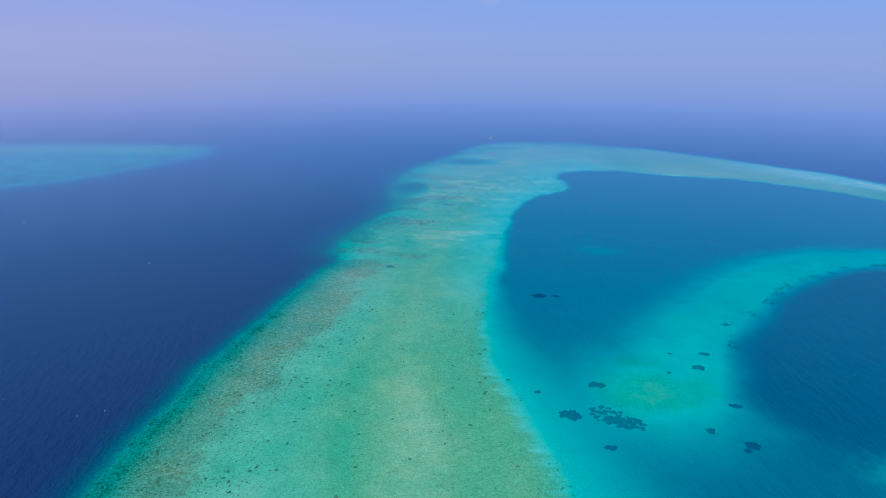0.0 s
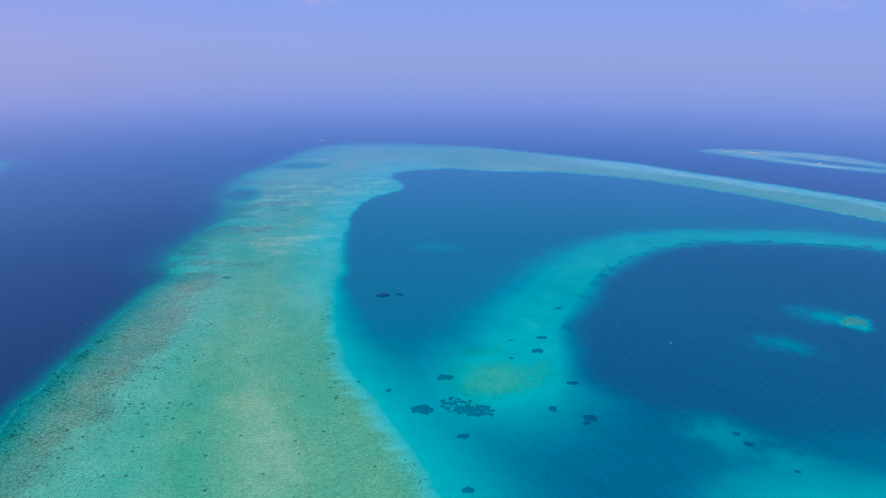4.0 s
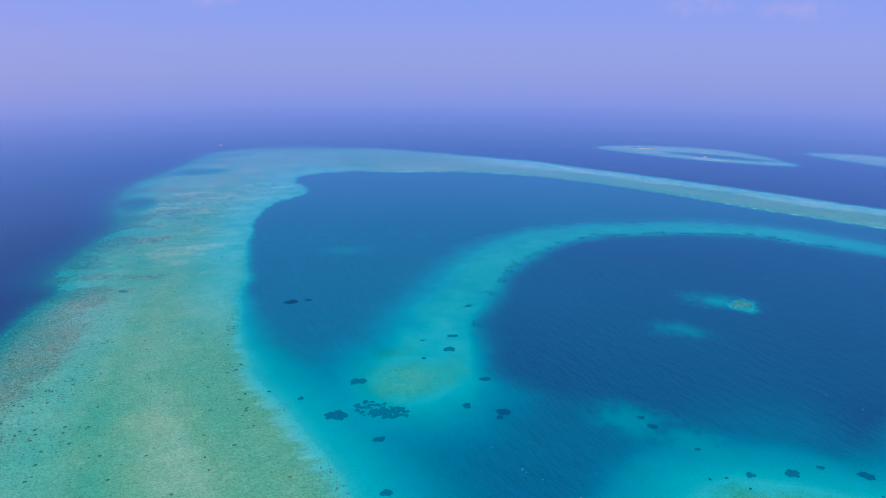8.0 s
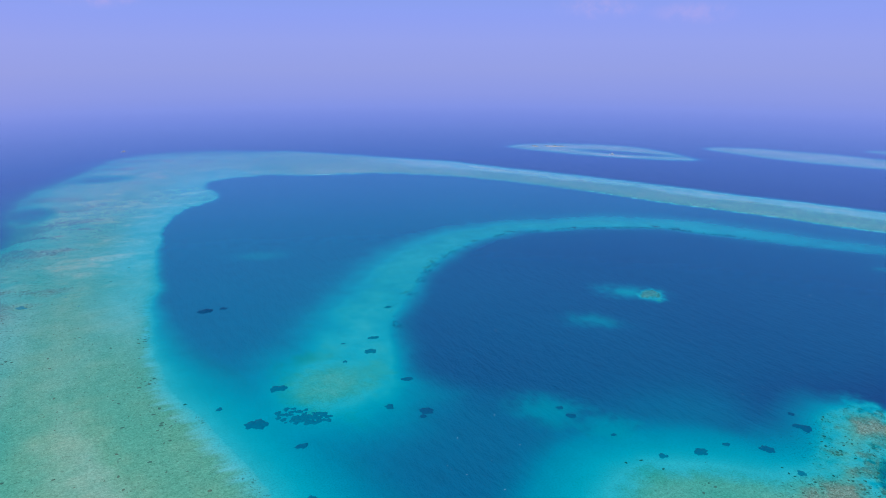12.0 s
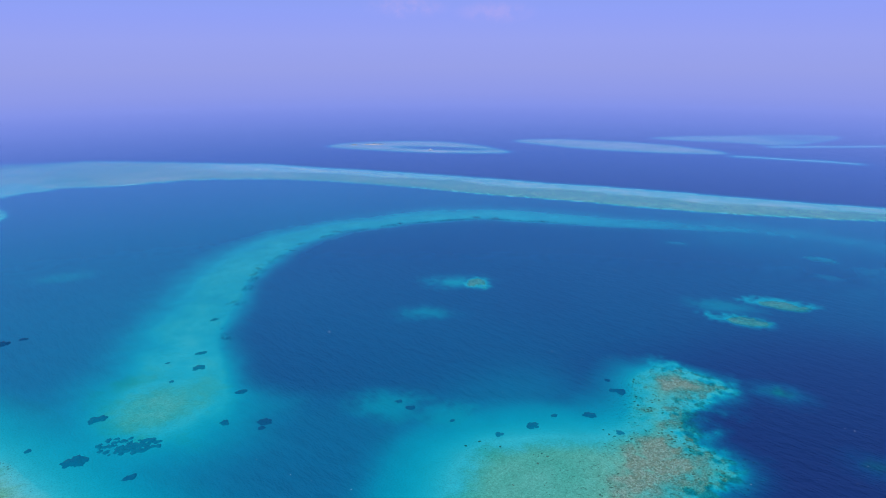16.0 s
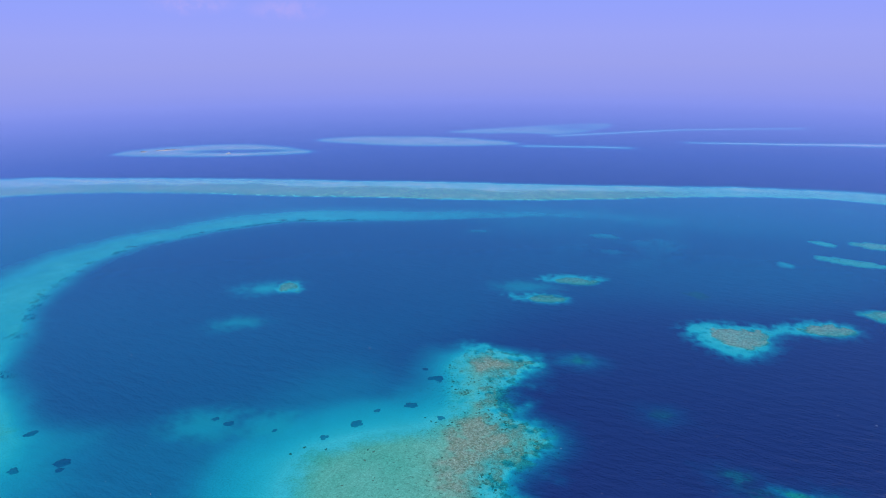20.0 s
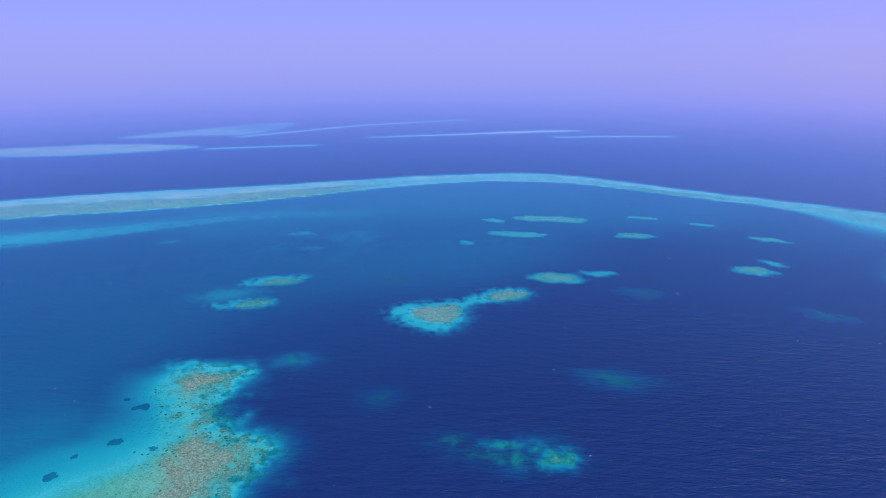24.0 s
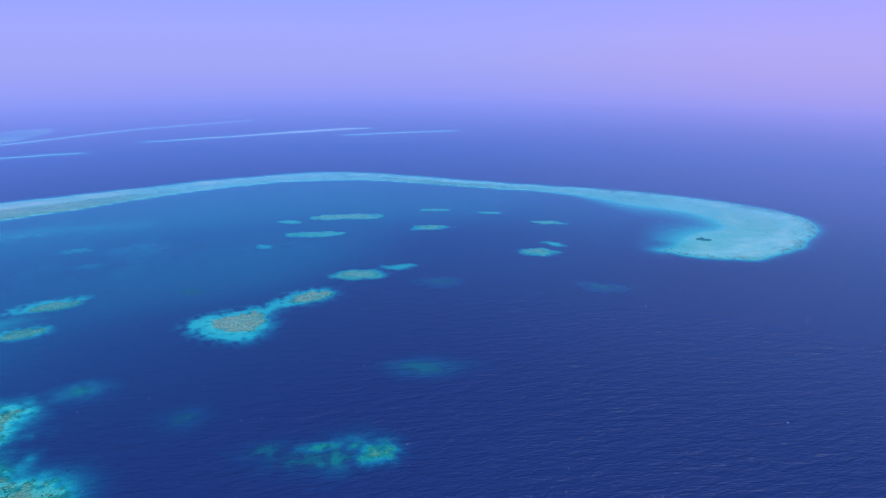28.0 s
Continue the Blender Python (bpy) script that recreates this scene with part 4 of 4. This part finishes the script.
for a, b in zip(crest_line[:-1], crest_line[1:]):
    if not 640 < a[1] or a[0] > 960:
        continue
    way = (b - a)[:2] / max(float(np.hypot(*(b - a)[:2])), 1e-6)
    for _ in range(int(np.hypot(*(b - a)[:2]) / 0.5)):
        t, off = scatter.rand(), a[2] * scatter.uniform(1.05, 1.45) + 6 * float(fbm(np.array([a[0]]), np.array([a[1]]), 30, 3, 5.5)[0])
        if fbm(np.array([a[0] + t * 9]), np.array([a[1] + t * 9]), 26, 3, 91.0)[0] > (-0.08 if a[0] > 330 else 0.18):
            p = a[:2] + t * (b - a)[:2] + off * np.array([way[1], -way[0]])
            xs.append(float(p[0])), ys.append(float(p[1])), sizes.append(scatter.uniform(0.4, 1.0))
lump_field("coral_fringe", xs, ys, sizes, [11.0] * len(xs), DARK_CORAL, ridge, ridge.location)


# ---- flecks of foam on the open water ----
FOAM = plain_material("white_foam", (0.66, 0.74, 0.80), (0.80, 0.86, 0.90), 2.0, 0.6)
points, faces = [], []
turn_to = np.radians(scatter.uniform(-40, 140, 520))
reach_to = 300 / np.tan(np.radians(scatter.uniform(11, 36, 520)))
fx, fy = (reach_to * np.sin(turn_to)).astype(np.float32), (reach_to * np.cos(turn_to)).astype(np.float32)
open_water = reef_fields(fx, fy)[0] > 15
for x, y, r in zip(fx[open_water].tolist(), fy[open_water].tolist(), reach_to[open_water].tolist()):
    size = scatter.uniform(0.09, 0.21) * (2.2 if scatter.rand() < 0.08 else 1.0) * (0.6 + r / 900)
    n = len(points)
    for j in range(7):
        b = 2 * math.pi * j / 7
        s = size * scatter.uniform(0.6, 1.3)
        points.append((x + 0.55 * s * math.cos(b) + 1.1 * s * math.sin(b), y + 1.8 * s * math.sin(b), 0.05))
    points.append((x, y, 0.16))
    faces += [(n + j, n + (j + 1) % 7, n + 7) for j in range(7)]
mesh = bpy.data.meshes.new("foam_flecks")
mesh.from_pydata(points, [], faces)
mesh.materials.append(FOAM)
tagged(new("foam_flecks", mesh), "small white flecks of foam on blue water", "foam", kind="stuff")


# ---- boats and the islet ----
WHITE = plain_material("white_hull_paint", (0.70, 0.70, 0.68), (0.82, 0.82, 0.80), 0.8, 0.35)
GLASS = plain_material("dark_cabin_glass", (0.02, 0.025, 0.03), (0.03, 0.04, 0.05), 1.0, 0.1)
WOOD = plain_material("deck_wood", (0.24, 0.15, 0.08), (0.36, 0.24, 0.14), 1.5, 0.6)
DRY_SAND = plain_material("dry_coral_sand", (0.62, 0.46, 0.37), (0.78, 0.62, 0.52), 0.15, 0.95)
LEAF = plain_material("bush_leaves", (0.030, 0.060, 0.020), (0.075, 0.11, 0.040), 0.6, 0.8)


def part(name, bm, material, parent, label="", m=Matrix()):
    mesh = bpy.data.meshes.new(name)
    bm.to_mesh(mesh)
    bm.free()
    mesh.materials.append(material)
    return place_part(name, mesh, parent, m, label)


def block(w, d, h, x=0, y=0, z=0, taper=1.0, bevel=0.08):
    """A bevelled block on its base, narrower at the top by taper."""
    bm = bmesh.new()
    bmesh.ops.create_cube(bm, size=1)
    for v in bm.verts:
        k = taper if v.co.z > 0 else 1.0
        v.co = (v.co.x * w * k + x, v.co.y * d * k + y, (v.co.z + 0.5) * h + z)
    bmesh.ops.bevel(bm, geom=bm.edges[:], offset=bevel, segments=2, affect="EDGES")
    return bm


def boat_hull(length, beam, height):
    bm = bmesh.new()
    rings = []
    for k in range(11):
        s = k / 10
        half = beam / 2 * max(0, 1 - max(0, s - 0.45) ** 2 / 0.3025) ** 0.8 * (0.86 + 0.14 * min(1, s * 4))
        half = max(half, 0.03)
        sheer = height * (1 + 0.45 * max(0, s - 0.4) ** 2)
        y = (s - 0.5) * length
        rings.append([bm.verts.new(p) for p in ((-half, y, sheer), (-half * 0.9, y, 0.35), (-half * 0.25, y, -0.3), (half * 0.25, y, -0.3), (half * 0.9, y, 0.35), (half, y, sheer))])
    for a, b in zip(rings[:-1], rings[1:]):
        for j in range(5):
            bm.faces.new((a[j], a[j + 1], b[j + 1], b[j]))
        bm.faces.new((a[5], a[0], b[0], b[5]))
    bm.faces.new(rings[0][::-1])
    bm.faces.new(rings[-1])
    bmesh.ops.recalc_face_normals(bm, faces=bm.faces[:])
    return bm


def motor_yacht(x, y, turn, length, label):
    boat = new("motor_yacht")
    boat.matrix_basis = pose(x, y, 0, 0, 0, turn)
    tagged(boat, label, "boat")
    beam = length * 0.24
    part("hull", boat_hull(length, beam, 1.3), WHITE, boat)
    part("deck", block(beam * 0.8, length * 0.7, 0.12, 0, -length * 0.08, 1.26, 1, 0.03), WOOD, boat, "wooden deck")
    cabin = part("cabin", block(beam * 0.72, length * 0.46, 1.3, 0, -length * 0.05, 1.36, 0.9, 0.2), WHITE, boat)
    for sx in (-1, 1):
        part("cabin_window", block(0.06, length * 0.34, 0.5, sx * beam * 0.345, -length * 0.05, 1.8, 1, 0.02), GLASS, cabin, "dark tinted window")
    part("windscreen", block(beam * 0.55, 0.08, 0.5, 0, length * 0.172, 1.8, 0.95, 0.02), GLASS, cabin, "dark tinted windscreen")
    part("upper_deck", block(beam * 0.62, length * 0.3, 0.5, 0, -length * 0.08, 2.64, 0.85, 0.15), WHITE, boat)
    part("canopy", block(beam * 0.7, length * 0.36, 0.15, 0, -length * 0.1, 4.3, 0.97, 0.05), WHITE, boat)
    for sx in (-1, 1):
        part("canopy_post", block(0.12, 0.12, 1.75, sx * beam * 0.3, -length * 0.2, 2.6, 1, 0.02), WHITE, boat)
    part("mast", block(0.12, 0.12, 0.9, 0, -length * 0.1, 4.44, 0.6, 0.02), WHITE, boat)
    return boat


motor_yacht(145, 2185, 80, 13, "white motor yacht anchored off the far end of the reef")
motor_yacht(1337, 1503, 50, 14, "white boat anchored over pale sand beside the distant reef pool")


def islet(x, y, turn, length, width):
    thing = new("sand_islet")
    thing.matrix_basis = pose(x, y, 0, 0, 0, turn)
    tagged(thing, "low tan sand islet with a strip of dark bushes", "islet", "islets on the distant reef")
    bm = bmesh.new()
    ring_before, rings, sides = None, 7, 40
    for k in range(rings):
        out_by = 1 - k / rings
        row = []
        for j in range(sides):
            a = 2 * math.pi * j / sides
            w = 1 + 0.16 * math.sin(3 * a + x) + 0.09 * math.sin(7 * a + 1.3)
            row.append(bm.verts.new((length / 2 * out_by * w * math.cos(a), width / 2 * out_by * w * math.sin(a), -0.2 + 1.9 * (1 - out_by ** 1.6))))
        if ring_before:
            for j in range(sides):
                bm.faces.new((ring_before[j], ring_before[(j + 1) % sides], row[(j + 1) % sides], row[j]))
        ring_before = row
    bm.faces.new(ring_before)
    part("sand_mound", bm, DRY_SAND, thing)
    for k in range(int(length / 4)):
        bm = bmesh.new()
        size = scatter.uniform(1.0, 2.0)
        for _ in range(150):
            p = Vector(scatter.normal(0, 1, 3)).normalized() * size * scatter.uniform(0.55, 1.0)
            p.z = abs(p.z) * 0.8
            u = Vector(scatter.normal(0, 1, 3)).normalized() * 0.32
            v = u.cross(Vector(scatter.normal(0, 1, 3))).normalized() * 0.2
            bm.faces.new([bm.verts.new(p + q) for q in (-u, v, u, -v)])
        part("bush", bm, LEAF, thing, "dark green bush", pose(scatter.uniform(-0.42, 0.36) * length, scatter.uniform(0.0, 0.3) * width, 1.2, 0, 0, k * 60))
    return thing


islet(1295, 1709, -36, 70, 18)
islet(1244, 1738, -48, 26, 10)
